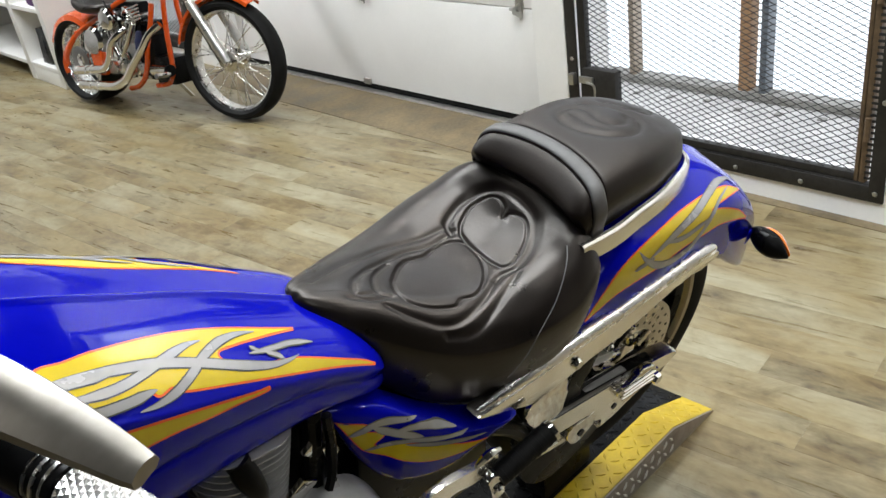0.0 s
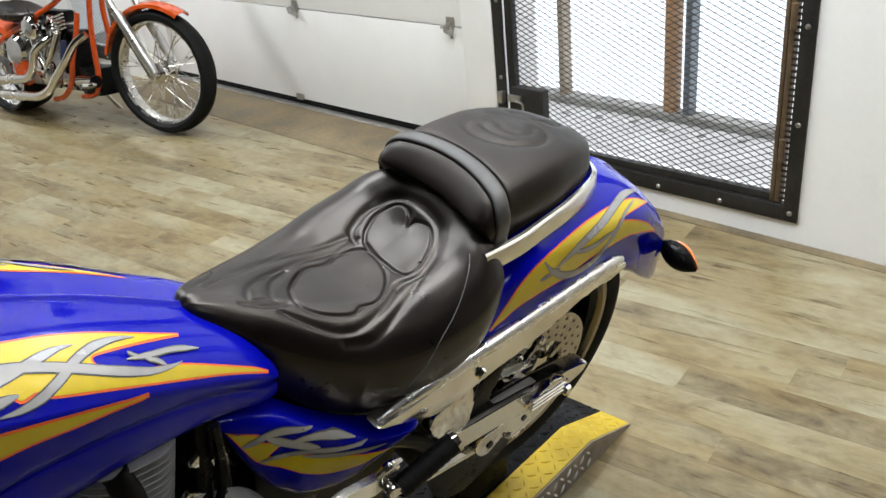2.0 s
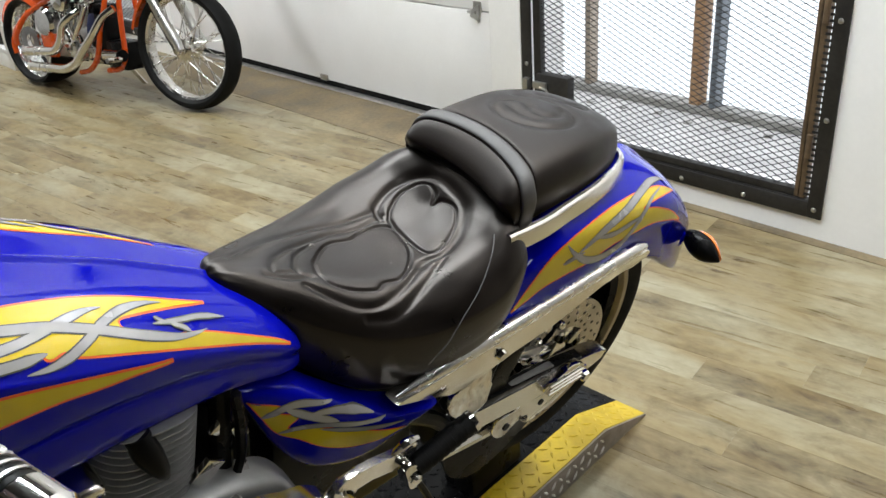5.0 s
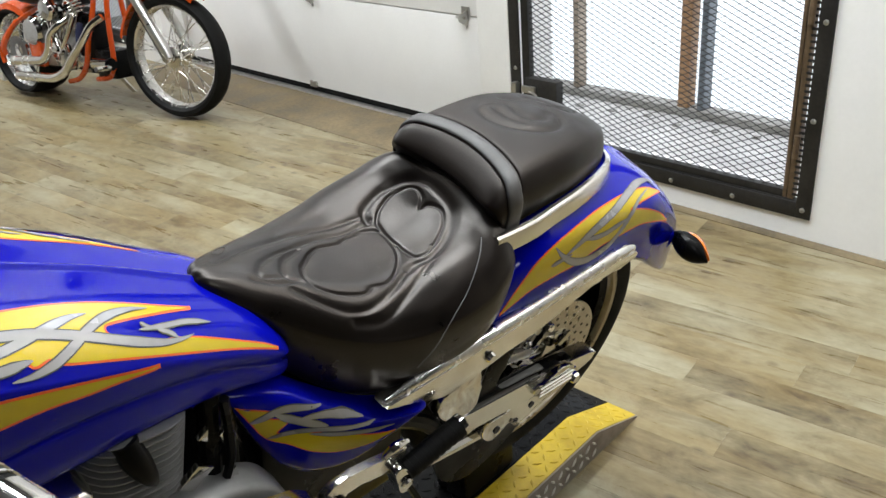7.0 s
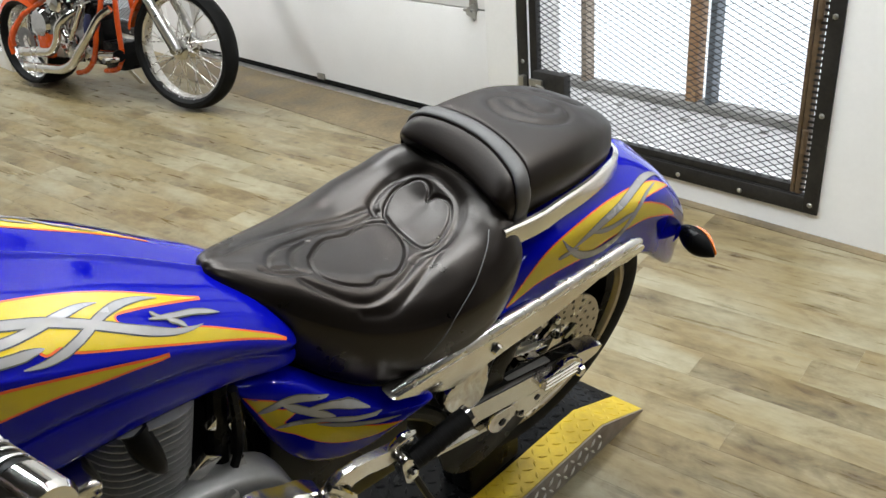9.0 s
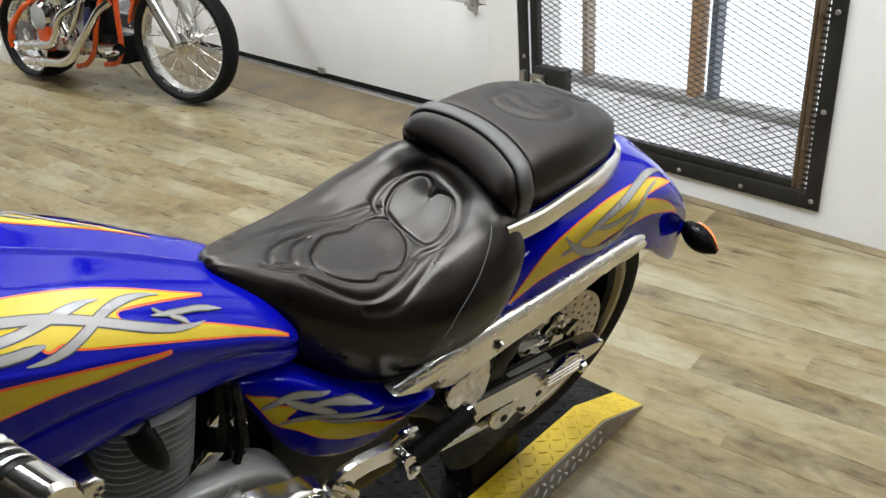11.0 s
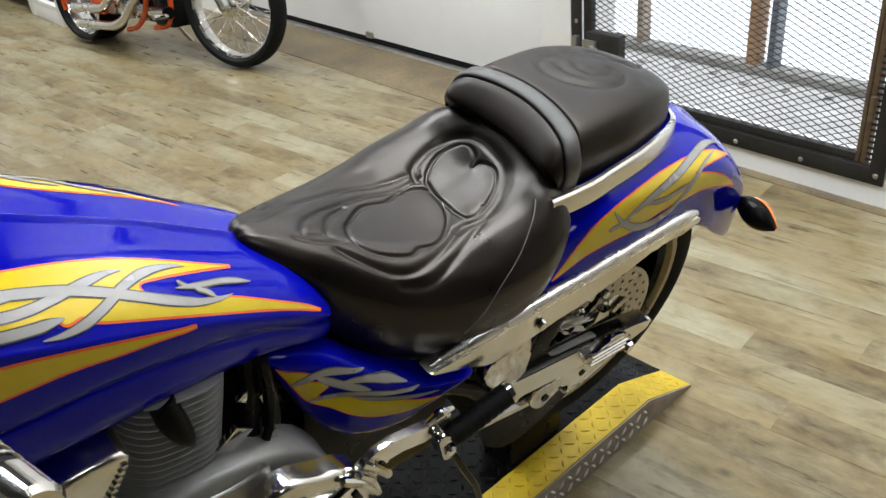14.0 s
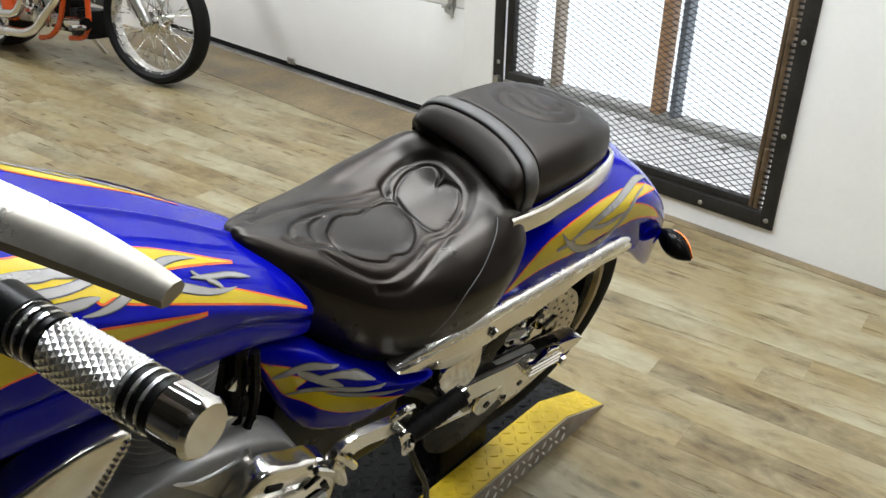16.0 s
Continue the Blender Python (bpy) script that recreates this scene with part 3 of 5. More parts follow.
def coat(name, target, poly, mat, lift, slant, label="", mirror=True):
    """Lays a flat outline (u, s) on target's surface, thrown along (0, 1, -slant), as a thin paint film."""
    from mathutils.geometry import delaunay_2d_cdt
    poly = [p for k, p in enumerate(poly) if k == 0 or math.dist(p, poly[k - 1]) > 2e-4]
    if math.dist(poly[0], poly[-1]) < 2e-4:
        poly.pop()
    us, ss = [p[0] for p in poly], [p[1] for p in poly]
    step = 0.007
    pts = [Vector(p) for p in poly]
    x = min(us)
    while x < max(us):
        y = min(ss)
        while y < max(ss):
            if inside(x, y, poly):
                pts.append(Vector((x, y)))
            y += step
        x += step
    vs, _, fs, *_ = delaunay_2d_cdt(pts, [], [list(range(len(poly)))], 1, 1e-6)
    d = Vector((0, 1, -slant)).normalized()
    across = Vector((0, slant, 1)).normalized()
    bm = bmesh.new()
    out = []
    for v in vs:
        o = Vector((v.x, 0, 0)) + across * v.y - d * 1.0
        hit, p, n, _ = target.ray_cast(o, d)
        out.append(bm.verts.new(p + n * lift) if hit and p.y < 0.03 else None)
    for f in fs:
        if all(out[i] for i in f):
            a, b, c = (out[i].co for i in f[:3])
            if (b - a).length < 0.03 and (c - a).length < 0.03 and (c - b).length < 0.03:
                bm.faces.new([out[i] for i in f])
    for v in [v for v in bm.verts if not v.link_faces]:
        bm.verts.remove(v)
    if mirror:
        twin = bm.copy()
        bmesh.ops.scale(twin, vec=(1, -1, 1), verts=twin.verts)
        part(name, twin, mat, target, label)
    return part(name, bm, mat, target, label)


def outset(poly, by):
    out = []
    n = len(poly)
    area = sum(poly[k][0] * poly[(k + 1) % n][1] - poly[(k + 1) % n][0] * poly[k][1] for k in range(n))
    g = 1 if area > 0 else -1
    for k in range(n):
        a, b = Vector(poly[k - 1]), Vector(poly[(k + 1) % n])
        t = (b - a).normalized() if (b - a).length > 1e-9 else Vector((1, 0))
        out.append((poly[k][0] + g * t.y * by, poly[k][1] - g * t.x * by))
    return out


def curve(points, n=5, closed=True):
    return [(p.x, p.y) for p in spline([(x, y, 0) for x, y in points], n, closed)]


def ribbon(points, width):
    """A blade along a line that swells to its width and tapers at both ends."""
    line = [Vector(p) for p in curve(points, 6, False)]
    n = len(line)
    left, right = [], []
    for k, p in enumerate(line):
        t = (line[min(k + 1, n - 1)] - line[max(k - 1, 0)]).normalized()
        f = k / (n - 1)
        w = width * 0.5 * min(1.0, (f / 0.22) ** 0.7 if f < 0.22 else 1, ((1 - f) / 0.3) ** 0.8 if f > 0.7 else 1)
        w = max(w, 0.0004)
        left.append((p.x - t.y * w, p.y + t.x * w))
        right.append((p.x + t.y * w, p.y - t.x * w))
    return left + right[::-1]


def flame(target, pts, slant, border=0.0019, mirror=True):
    body = curve(pts, 5)
    coat("flame_border", target, outset(body, border), OPAINT, 0.0005, slant, "orange flame edge", mirror)
    coat("flame", target, body, YPAINT, 0.0009, slant, "yellow flame", mirror)


def blade(target, pts, width, slant, mirror=True):
    coat("blade_outline", target, ribbon(pts, width + 0.0026), KPAINT, 0.0013, slant, "", mirror)
    coat("blade", target, ribbon(pts, width), SPAINT, 0.0017, slant, "silver tribal blade", mirror)


flame(tank, [(-0.5592, 0.6596), (-0.5338, 0.6584), (-0.5145, 0.6572), (-0.4947, 0.6542), (-0.4739, 0.6506), (-0.4522, 0.6459), (-0.4298, 0.6399), (-0.4068, 0.6322), (-0.3831, 0.6226), (-0.3584, 0.6115), (-0.3375, 0.6019), (-0.3128, 0.5912), (-0.3128, 0.5912), (-0.3401, 0.5975), (-0.3636, 0.6022), (-0.3857, 0.6062), (-0.4063, 0.6078), (-0.4049, 0.5954), (-0.3758, 0.5777), (-0.3327, 0.5643), (-0.303, 0.5503), (-0.273, 0.5347), (-0.2473, 0.521), (-0.2317, 0.5105), (-0.2317, 0.5105), (-0.2621, 0.5237), (-0.2943, 0.5363), (-0.3539, 0.5567), (-0.4053, 0.5744), (-0.4546, 0.5919), (-0.4633, 0.6002), (-0.4766, 0.5988), (-0.4841, 0.6052), (-0.5101, 0.6098), (-0.5288, 0.6139), (-0.5465, 0.6181), (-0.5703, 0.6227)], 1.0, 0.0022, True)
flame(tank, [(-0.5812, 0.5927), (-0.556, 0.5904), (-0.5186, 0.5844), (-0.4784, 0.5758), (-0.434, 0.5657), (-0.3948, 0.5566), (-0.375, 0.553), (-0.375, 0.553), (-0.3845, 0.5533), (-0.4106, 0.5563), (-0.4451, 0.5593), (-0.4815, 0.5637), (-0.5246, 0.5653), (-0.565, 0.5658), (-0.5929, 0.5638)], 1.0, 0.0022, True)
blade(tank, [(-0.5622, 0.6493), (-0.538, 0.6449), (-0.5164, 0.6392), (-0.4937, 0.6328), (-0.4739, 0.6269), (-0.4598, 0.6214), (-0.4375, 0.6107), (-0.4167, 0.5992), (-0.3949, 0.5868), (-0.3711, 0.5751), (-0.3552, 0.5692), (-0.3373, 0.5659), (-0.3254, 0.5653)], 0.0085, 1.0, True)
blade(tank, [(-0.5496, 0.6434), (-0.5355, 0.6405), (-0.5211, 0.6371), (-0.5042, 0.6329)], 0.0079, 1.0, True)
blade(tank, [(-0.5564, 0.6328), (-0.5365, 0.6258), (-0.5144, 0.6212), (-0.4982, 0.6202), (-0.4805, 0.6213), (-0.4612, 0.6238), (-0.441, 0.626), (-0.4282, 0.6262), (-0.4161, 0.6241)], 0.0077, 1.0, True)
blade(tank, [(-0.4987, 0.5943), (-0.482, 0.5923), (-0.4632, 0.594), (-0.4471, 0.599), (-0.4353, 0.6039), (-0.4225, 0.6099), (-0.4042, 0.6146), (-0.3872, 0.6148), (-0.3709, 0.6117), (-0.3576, 0.6072)], 0.0075, 1.0, True)
blade(tank, [(-0.3783, 0.5914), (-0.3537, 0.5852), (-0.3295, 0.5804), (-0.3117, 0.5742), (-0.2989, 0.5684)], 0.0049, 1.0, True)
blade(tank, [(-0.3606, 0.5841), (-0.3511, 0.5777), (-0.3437, 0.5691)], 0.0042, 1.0, True)
blade(tank, [(-0.3735, 0.5975), (-0.3691, 0.5917), (-0.3631, 0.5865)], 0.0026, 1.0, True)
blade(tank, [(-0.5678, 0.6196), (-0.5476, 0.6147), (-0.5265, 0.6091), (-0.5033, 0.6056), (-0.4865, 0.6046), (-0.477, 0.6041)], 0.0079, 1.0, True)

flame(fender, [(0.0971, 0.4076), (0.0971, 0.4076), (0.1134, 0.4237), (0.1344, 0.4403), (0.1591, 0.4537), (0.1927, 0.4631), (0.2378, 0.4707), (0.2985, 0.477), (0.3667, 0.4776), (0.4123, 0.4737), (0.4524, 0.4667), (0.4974, 0.4497), (0.4974, 0.4497), (0.4479, 0.4533), (0.3975, 0.4551), (0.3695, 0.4526), (0.4106, 0.4412), (0.4663, 0.4207), (0.5109, 0.3987), (0.5109, 0.3987), (0.4499, 0.4133), (0.3996, 0.4229), (0.3526, 0.4244), (0.3097, 0.4255), (0.2717, 0.4225), (0.248, 0.419), (0.1977, 0.4204), (0.1521, 0.4195), (0.1228, 0.4134)], 1.0, 0.0022, True)
blade(fender, [(0.1897, 0.4602), (0.2049, 0.4432), (0.2385, 0.4244), (0.2756, 0.4158), (0.315, 0.4176), (0.3371, 0.4261), (0.3529, 0.4368), (0.3753, 0.449), (0.4072, 0.4599), (0.4545, 0.4662)], 0.0078, 1.0, True)
blade(fender, [(0.2097, 0.4401), (0.2463, 0.449), (0.2852, 0.4567), (0.334, 0.4649), (0.3819, 0.4748), (0.4308, 0.4811), (0.4729, 0.4769), (0.4908, 0.4664)], 0.0097, 1.0, True)
blade(fender, [(0.2528, 0.4484), (0.2943, 0.441), (0.3291, 0.4418), (0.3669, 0.444)], 0.0051, 1.0, True)
blade(fender, [(0.1825, 0.4376), (0.2034, 0.4378), (0.2276, 0.4378)], 0.0040, 1.0, True)

# chrome strip under the pillion pad, strut, side cover
def band(line, height, thick, drop):
    """A flat upright strip under a line, rounded at its top edge."""
    pts = spline(line, 5)
    rings = []
    for k, p in enumerate(pts):
        t = (pts[min(k + 1, len(pts) - 1)] - pts[max(k - 1, 0)]).normalized()
        side = Vector((t.y, -t.x, 0)).normalized()
        rings.append([p + side * a * thick + Vector((0, 0, b)) for a, b in ((0, 0.001), (0.5, 0.001), (0.85, -0.001), (1, -0.004), (1 + drop, -height), (0, -height))])
    return skin(bmesh.new(), rings)


part("seat_rail", band([(0.085, -0.116, 0.842), (0.125, -0.117, 0.841), (0.16, -0.1165, 0.841), (0.20, -0.1125, 0.842), (0.25, -0.1085, 0.844), (0.30, -0.0985, 0.842), (0.34, -0.086, 0.836), (0.375, -0.069, 0.828), (0.405, -0.046, 0.817), (0.424, -0.020, 0.808)], 0.026, 0.009, 0.35), POLISH, BIKE, "polished flat rail round the pillion pad", 30)
STRUT = [(-0.116, 0.687), (-0.112, 0.690), (-0.045, 0.690), (0.055, 0.692), (0.165, 0.695), (0.28, 0.700), (0.36, 0.703), (0.388, 0.700), (0.396, 0.692), (0.385, 0.684), (0.32, 0.682), (0.30, 0.686), (0.262, 0.676), (0.17, 0.656), (0.10, 0.651), (0.035, 0.641), (-0.003, 0.634), (-0.05, 0.656), (-0.09, 0.675)]


def plate(outline, depth, y, lean=0.0, bev=0.004, smooth=3):
    pts = [(p.x, p.z) for p in spline([(x, 0, z) for x, z in outline], smooth, True)]
    return prism(pts, depth, pose(0, y, 0, lean), bev)


part("fender_strut", plate(STRUT, 0.027, -0.158, bev=0.0045, smooth=2), POLISH, BIKE, "polished aluminium fender strut")
part("strut_edge", tube([(-0.112, -0.147, 0.6890), (-0.045, -0.147, 0.6935), (0.055, -0.147, 0.6955), (0.165, -0.147, 0.6985), (0.28, -0.147, 0.7035), (0.36, -0.147, 0.7060), (0.392, -0.147, 0.700)], [0.004, 0.0105, 0.0112, 0.0112, 0.0112, 0.0112, 0.006], 14, 4), SATIN, BIKE, "rounded satin top flange")
part("strut_bolt", lathe([(0.0, -0.006), (0.007, -0.006), (0.009, 0)], 10, "Y", (0.066, -0.160, 0.667)), CHROME, BIKE)


def cover_panel():
    rim = [(-0.300, 0.762), (-0.277, 0.764), (-0.248, 0.757), (-0.218, 0.744), (-0.186, 0.717), (-0.152, 0.690), (-0.118, 0.670), (-0.082, 0.658), (-0.050, 0.656), (-0.072, 0.634), (-0.102, 0.611), (-0.129, 0.589), (-0.160, 0.577), (-0.188, 0.577), (-0.216, 0.587), (-0.239, 0.613), (-0.258, 0.652), (-0.276, 0.702), (-0.290, 0.740)]
    loop = spline([(x, 0, z) for x, z in rim], 5, True)
    c = Vector((-0.188, 0, 0.676))
    bm = bmesh.new()
    rings = []
    for f, out in ((0.98, 0.03), (0.99, 0.008), (0.985, 0.002), (0.965, -0.003), (0.92, -0.008), (0.84, -0.0125), (0.70, -0.0165), (0.5, -0.019), (0.25, -0.0205), (0.04, -0.021)):
        ring = []
        for p in loop:
            q = c + (p - c) * f
            ring.append((q.x, -0.08 - 0.366 * (q.x + 0.277) + out, q.z))
        rings.append(ring)
    return skin(bm, rings)


cover = part("side_cover", cover_panel(), BLUE, BIKE, "glossy blue side cover with a yellow flame", 50)
flame(cover, [(-0.2837, 0.7439), (-0.2837, 0.7439), (-0.2547, 0.7339), (-0.2639, 0.7247), (-0.236, 0.7126), (-0.2464, 0.6918), (-0.2173, 0.6853), (-0.1794, 0.6675), (-0.1383, 0.6474), (-0.1029, 0.637), (-0.1029, 0.637), (-0.1284, 0.6279), (-0.156, 0.6274), (-0.1829, 0.6325), (-0.2092, 0.6463), (-0.2341, 0.6684), (-0.2555, 0.6826), (-0.2706, 0.7143)], 0.0, 0.0018, False)
blade(cover, [(-0.2714, 0.7135), (-0.2532, 0.7292), (-0.2293, 0.7308), (-0.1928, 0.7176)], 0.0089, 0.0, False)
blade(cover, [(-0.2486, 0.7285), (-0.227, 0.712), (-0.2057, 0.6974), (-0.1892, 0.6876)], 0.0103, 0.0, False)
blade(cover, [(-0.2252, 0.7107), (-0.1993, 0.7086), (-0.1718, 0.6959), (-0.1429, 0.6783)], 0.0078, 0.0, False)
blade(cover, [(-0.2555, 0.6826), (-0.2351, 0.6905), (-0.2054, 0.6869), (-0.1669, 0.674), (-0.129, 0.6693)], 0.0066, 0.0, False)
blade(cover, [(-0.2111, 0.6812), (-0.1729, 0.6659), (-0.1361, 0.6565), (-0.1055, 0.6554)], 0.0061, 0.0, False)

# rear wheel
AX, AZ = 0.328, 0.434
wheel = new("rear_wheel")
wheel.parent = BIKE
wheel.matrix_local = Matrix.Translation((AX, 0, AZ))
part("tyre", lathe([(0.216, -0.056), (0.233, -0.066), (0.249, -0.065), (0.264, -0.052), (0.274, -0.030), (0.277, 0), (0.274, 0.030), (0.264, 0.052), (0.249, 0.065), (0.233, 0.066), (0.216, 0.056)], 72, "Y", close=True), RUBBER, wheel)
part("rim", lathe([(0.220, -0.058), (0.213, -0.062), (0.206, -0.060), (0.202, -0.052), (0.201, -0.04), (0.201, 0.04), (0.202, 0.052), (0.213, 0.062), (0.222, 0.058), (0.215, 0)], 72, "Y", close=True), worn("rim_metal", 0.28, 1, (0.44, 0.39, 0.31), (0.36, 0.32, 0.25), 12), wheel, "polished deep-dish rim")
for k in range(5):
    a = 2 * math.pi * k / 5 + 0.9
    for da in (-0.16, 0.16):
        p = [(0.05 * math.cos(a), -0.02, 0.05 * math.sin(a)), (0.12 * math.cos(a + da * 0.6), -0.03, 0.12 * math.sin(a + da * 0.6)), (0.186 * math.cos(a + da), -0.036, 0.186 * math.sin(a + da))]
        part("spoke", tube(p, 0.011, 8, 3), CHROME, wheel)
# Shade inside the rim is put into this barrel's black colour.
part("rim_well", lathe([(0.2005, -0.05), (0.187, -0.044), (0.184, 0.0), (0.187, 0.044), (0.2005, 0.05)], 64, "Y", close=True), BLACK, wheel, "rim well, black for the shade inside the rim")
part("hub", lathe([(0.0, -0.075), (0.03, -0.075), (0.045, -0.06), (0.06, -0.03), (0.06, 0.06), (0.0, 0.06)], 32, "Y"), CHROME, wheel)
part("web", lathe([(0.05, -0.004), (0.185, -0.004), (0.185, 0.004), (0.05, 0.004)], 48, "Y", close=True), BLACK, wheel)

DISC = worn("disc_steel", 0.3, 1, (0.50, 0.46, 0.40), (0.40, 0.37, 0.32), 20)
disc = part("brake_disc", lathe([(0.062, -0.082), (0.120, -0.082), (0.120, -0.077), (0.062, -0.077)], 64, "Y", close=True), DISC, wheel, "drilled steel brake disc")
# Black discs laid on the steel stand in for the dark of drilled holes.
for k in range(22):
    a = 2 * math.pi * k / 22
    for j, r in enumerate((0.075, 0.092, 0.108)):
        b = a + 0.09 * j
        part("disc_hole", lathe([(0.0, -0.0826), (0.0034, -0.0826), (0.0034, -0.0818), (0.0, -0.0818)], 8, "Y", (r * math.cos(b), 0, r * math.sin(b))), BLACK, disc)
for k in range(6):
    a = 2 * math.pi * k / 6 + 0.3
    part("carrier_arm", tube([(0.03 * math.cos(a), -0.076, 0.03 * math.sin(a)), (0.066 * math.cos(a + 0.3), -0.080, 0.066 * math.sin(a + 0.3))], 0.008, 8), CHROME, disc)

# swingarm, caliper and shock plates
SWING = [(0.03, 0.545), (0.087, 0.538), (0.189, 0.522), (0.259, 0.510), (0.321, 0.497), (0.360, 0.485), (0.374, 0.476), (0.362, 0.468), (0.330, 0.461), (0.279, 0.462), (0.209, 0.474), (0.141, 0.486), (0.075, 0.497), (0.02, 0.500), (0.0, 0.498), (0.009, 0.524)]
swing = part("swingarm", plate(SWING, 0.030, -0.150, bev=0.006), POLISH, BIKE, "polished aluminium swingarm")
part("belt_guard", plate([(0.017, 0.561), (0.083, 0.552), (0.185, 0.535), (0.256, 0.520), (0.30, 0.508), (0.30, 0.503), (0.189, 0.523), (0.087, 0.539), (0.03, 0.546)], 0.020, -0.148, bev=0.002, smooth=1), BLACK, BIKE, "black belt guard")
part("axle_block", plate([(0.196, 0.506), (0.226, 0.512), (0.258, 0.520), (0.286, 0.510), (0.296, 0.494), (0.276, 0.474), (0.225, 0.478), (0.204, 0.486)], 0.014, -0.161, bev=0.004), CHROME, swing, "chrome axle block")
for dz in (0.0, 0.009, 0.018):
    part("adjuster_rod", tube([(0.205, -0.164, 0.488 + dz), (0.285, -0.164, 0.482 + dz)], 0.0024, 8), CHROME, swing)
part("axle_nut", lathe([(0, -0.012), (0.009, -0.012), (0.011, -0.008), (0.011, 0.0), (0.017, 0.0), (0.017, 0.004)], 6, "Y", (0.296, -0.158, 0.476)), CHROME, swing)
part("adjuster", tube([(0.20, -0.157, 0.499), (0.245, -0.157, 0.488)], 0.006, 8), CHROME, swing)
part("lower_rail", plate([(0.150, 0.480), (0.215, 0.466), (0.290, 0.462), (0.372, 0.477), (0.345, 0.462), (0.317, 0.449), (0.261, 0.434), (0.200, 0.416), (0.180, 0.420), (0.192, 0.434), (0.160, 0.452)], 0.014, -0.147, bev=0.004), POLISH, swing, "polished lower rail of the swingarm")
# Holes are not cut: black discs on the rail give their darkness.
for x, z in ((0.214, 0.450), (0.247, 0.455)):
    part("rail_hole", lathe([(0, -0.001), (0.006, -0.001), (0.006, 0.001)], 12, "Y", (x, -0.1476, z)), BLACK, swing)
part("stand_lug", plate([(0.11, 0.478), (0.165, 0.468), (0.155, 0.440), (0.135, 0.425), (0.115, 0.43), (0.10, 0.455)], 0.02, -0.148, bev=0.004), CHROME, swing)
# Black disc for the dark of the lug's hole.
part("lug_hole", lathe([(0, -0.001), (0.007, -0.001), (0.007, 0.001)], 12, "Y", (0.132, -0.1487, 0.448)), BLACK, swing)
# Added plate, no known part: its black gives the darkness below the swingarm.
part("lower_guard", plate([(0.04, 0.47), (0.20, 0.45), (0.35, 0.46), (0.33, 0.38), (0.25, 0.30), (0.15, 0.26), (0.08, 0.30), (0.05, 0.38)], 0.008, -0.098, bev=0.002), BLACK, BIKE, "black plate added for the darkness below the swingarm")
part("lower_tube", tube([(0.00, -0.125, 0.455), (0.10, -0.125, 0.435), (0.22, -0.125, 0.415), (0.31, -0.12, 0.405)], 0.012, 10, 3), CHROME, BIKE)
part("shock_plate", plate([(-0.008, 0.616), (0.012, 0.626), (0.060, 0.634), (0.073, 0.606), (0.068, 0.567), (0.064, 0.546), (0.030, 0.546), (-0.002, 0.570), (-0.012, 0.595)], 0.03, -0.150, bev=0.008), CHROME, BIKE, "chrome shock cover")
part("hugger", plate([(0.084, 0.526), (0.076, 0.575), (0.088, 0.607), (0.118, 0.622), (0.148, 0.615), (0.126, 0.590), (0.118, 0.558), (0.117, 0.524)], 0.05, -0.142, bev=0.006), BLACK, BIKE, "black inner hugger")
part("torque_arm", plate([(0.126, 0.545), (0.224, 0.532), (0.240, 0.512), (0.146, 0.521)], 0.012, -0.146, bev=0.003, smooth=1), GREYMETAL, BIKE, "grey torque arm")
for k, (x, z) in enumerate(((0.165, 0.615), (0.195, 0.606), (0.225, 0.590), (0.178, 0.588), (0.150, 0.580), (0.208, 0.570), (0.250, 0.605), (0.262, 0.575))):
    part("caliper_bolt", lathe([(0, -0.010), (0.006, -0.010), (0.0085, -0.006), (0.0085, 0.0), (0.004, 0.016)], 8, "Y", (x, -0.112, z)), CHROME if k % 3 else BLACK, BIKE)
part("caliper_body", plate([(0.140, 0.605), (0.180, 0.628), (0.235, 0.612), (0.250, 0.580), (0.215, 0.560), (0.160, 0.570)], 0.03, -0.110, bev=0.008), ALU, BIKE, "cast aluminium brake caliper")
part("inner_guard", tube([(0.06, -0.135, 0.545), (0.075, -0.13, 0.59), (0.105, -0.125, 0.64), (0.17, -0.12, 0.67)], 0.014, 8, 4), BLACK, BIKE)
part("caliper", box(-0.035, 0.035, -0.035, 0.02, -0.022, 0.022, 0.008, m=pose(0.205, -0.085, 0.50, 0, 25, 0)), CHROME, BIKE, "chrome brake caliper")
part("caliper_bracket", plate([(0.10, 0.565), (0.235, 0.530), (0.245, 0.545), (0.115, 0.585)], 0.010, -0.118, bev=0.003, smooth=1), SATIN, BIKE)
part("brake_line", tube([(0.235, -0.10, 0.52), (0.25, -0.115, 0.575), (0.22, -0.13, 0.635), (0.16, -0.13, 0.655)], 0.004, 6, 4), BLACK, BIKE)
for x, z in ((0.22, 0.62), (0.31, 0.63), (0.14, 0.60)):
    part("clip", lathe([(0, -0.01), (0.008, -0.008), (0.01, 0.004), (0, 0.006)], 10, "Y", (x, -0.118, z)), CHROME, BIKE)
part("fender_brace", tube([(0.30, -0.12, 0.675), (0.335, -0.11, 0.63), (0.35, -0.10, 0.60)], [0.010, 0.014, 0.008], 10, 4), CHROME, BIKE)

# tail: rail end, lamp, indicator
part("lamp_socket", lathe([(0.0, -0.012), (0.014, -0.012), (0.022, -0.006), (0.026, 0.004), (0.026, 0.03)], 24, "Y", (0.588, -0.098, 0.597)), BLUE, BIKE, "blue socket of the indicator")
AMBER = material("amber_lens", 0.15, 0, (0.85, 0.20, 0.02), 1.0)
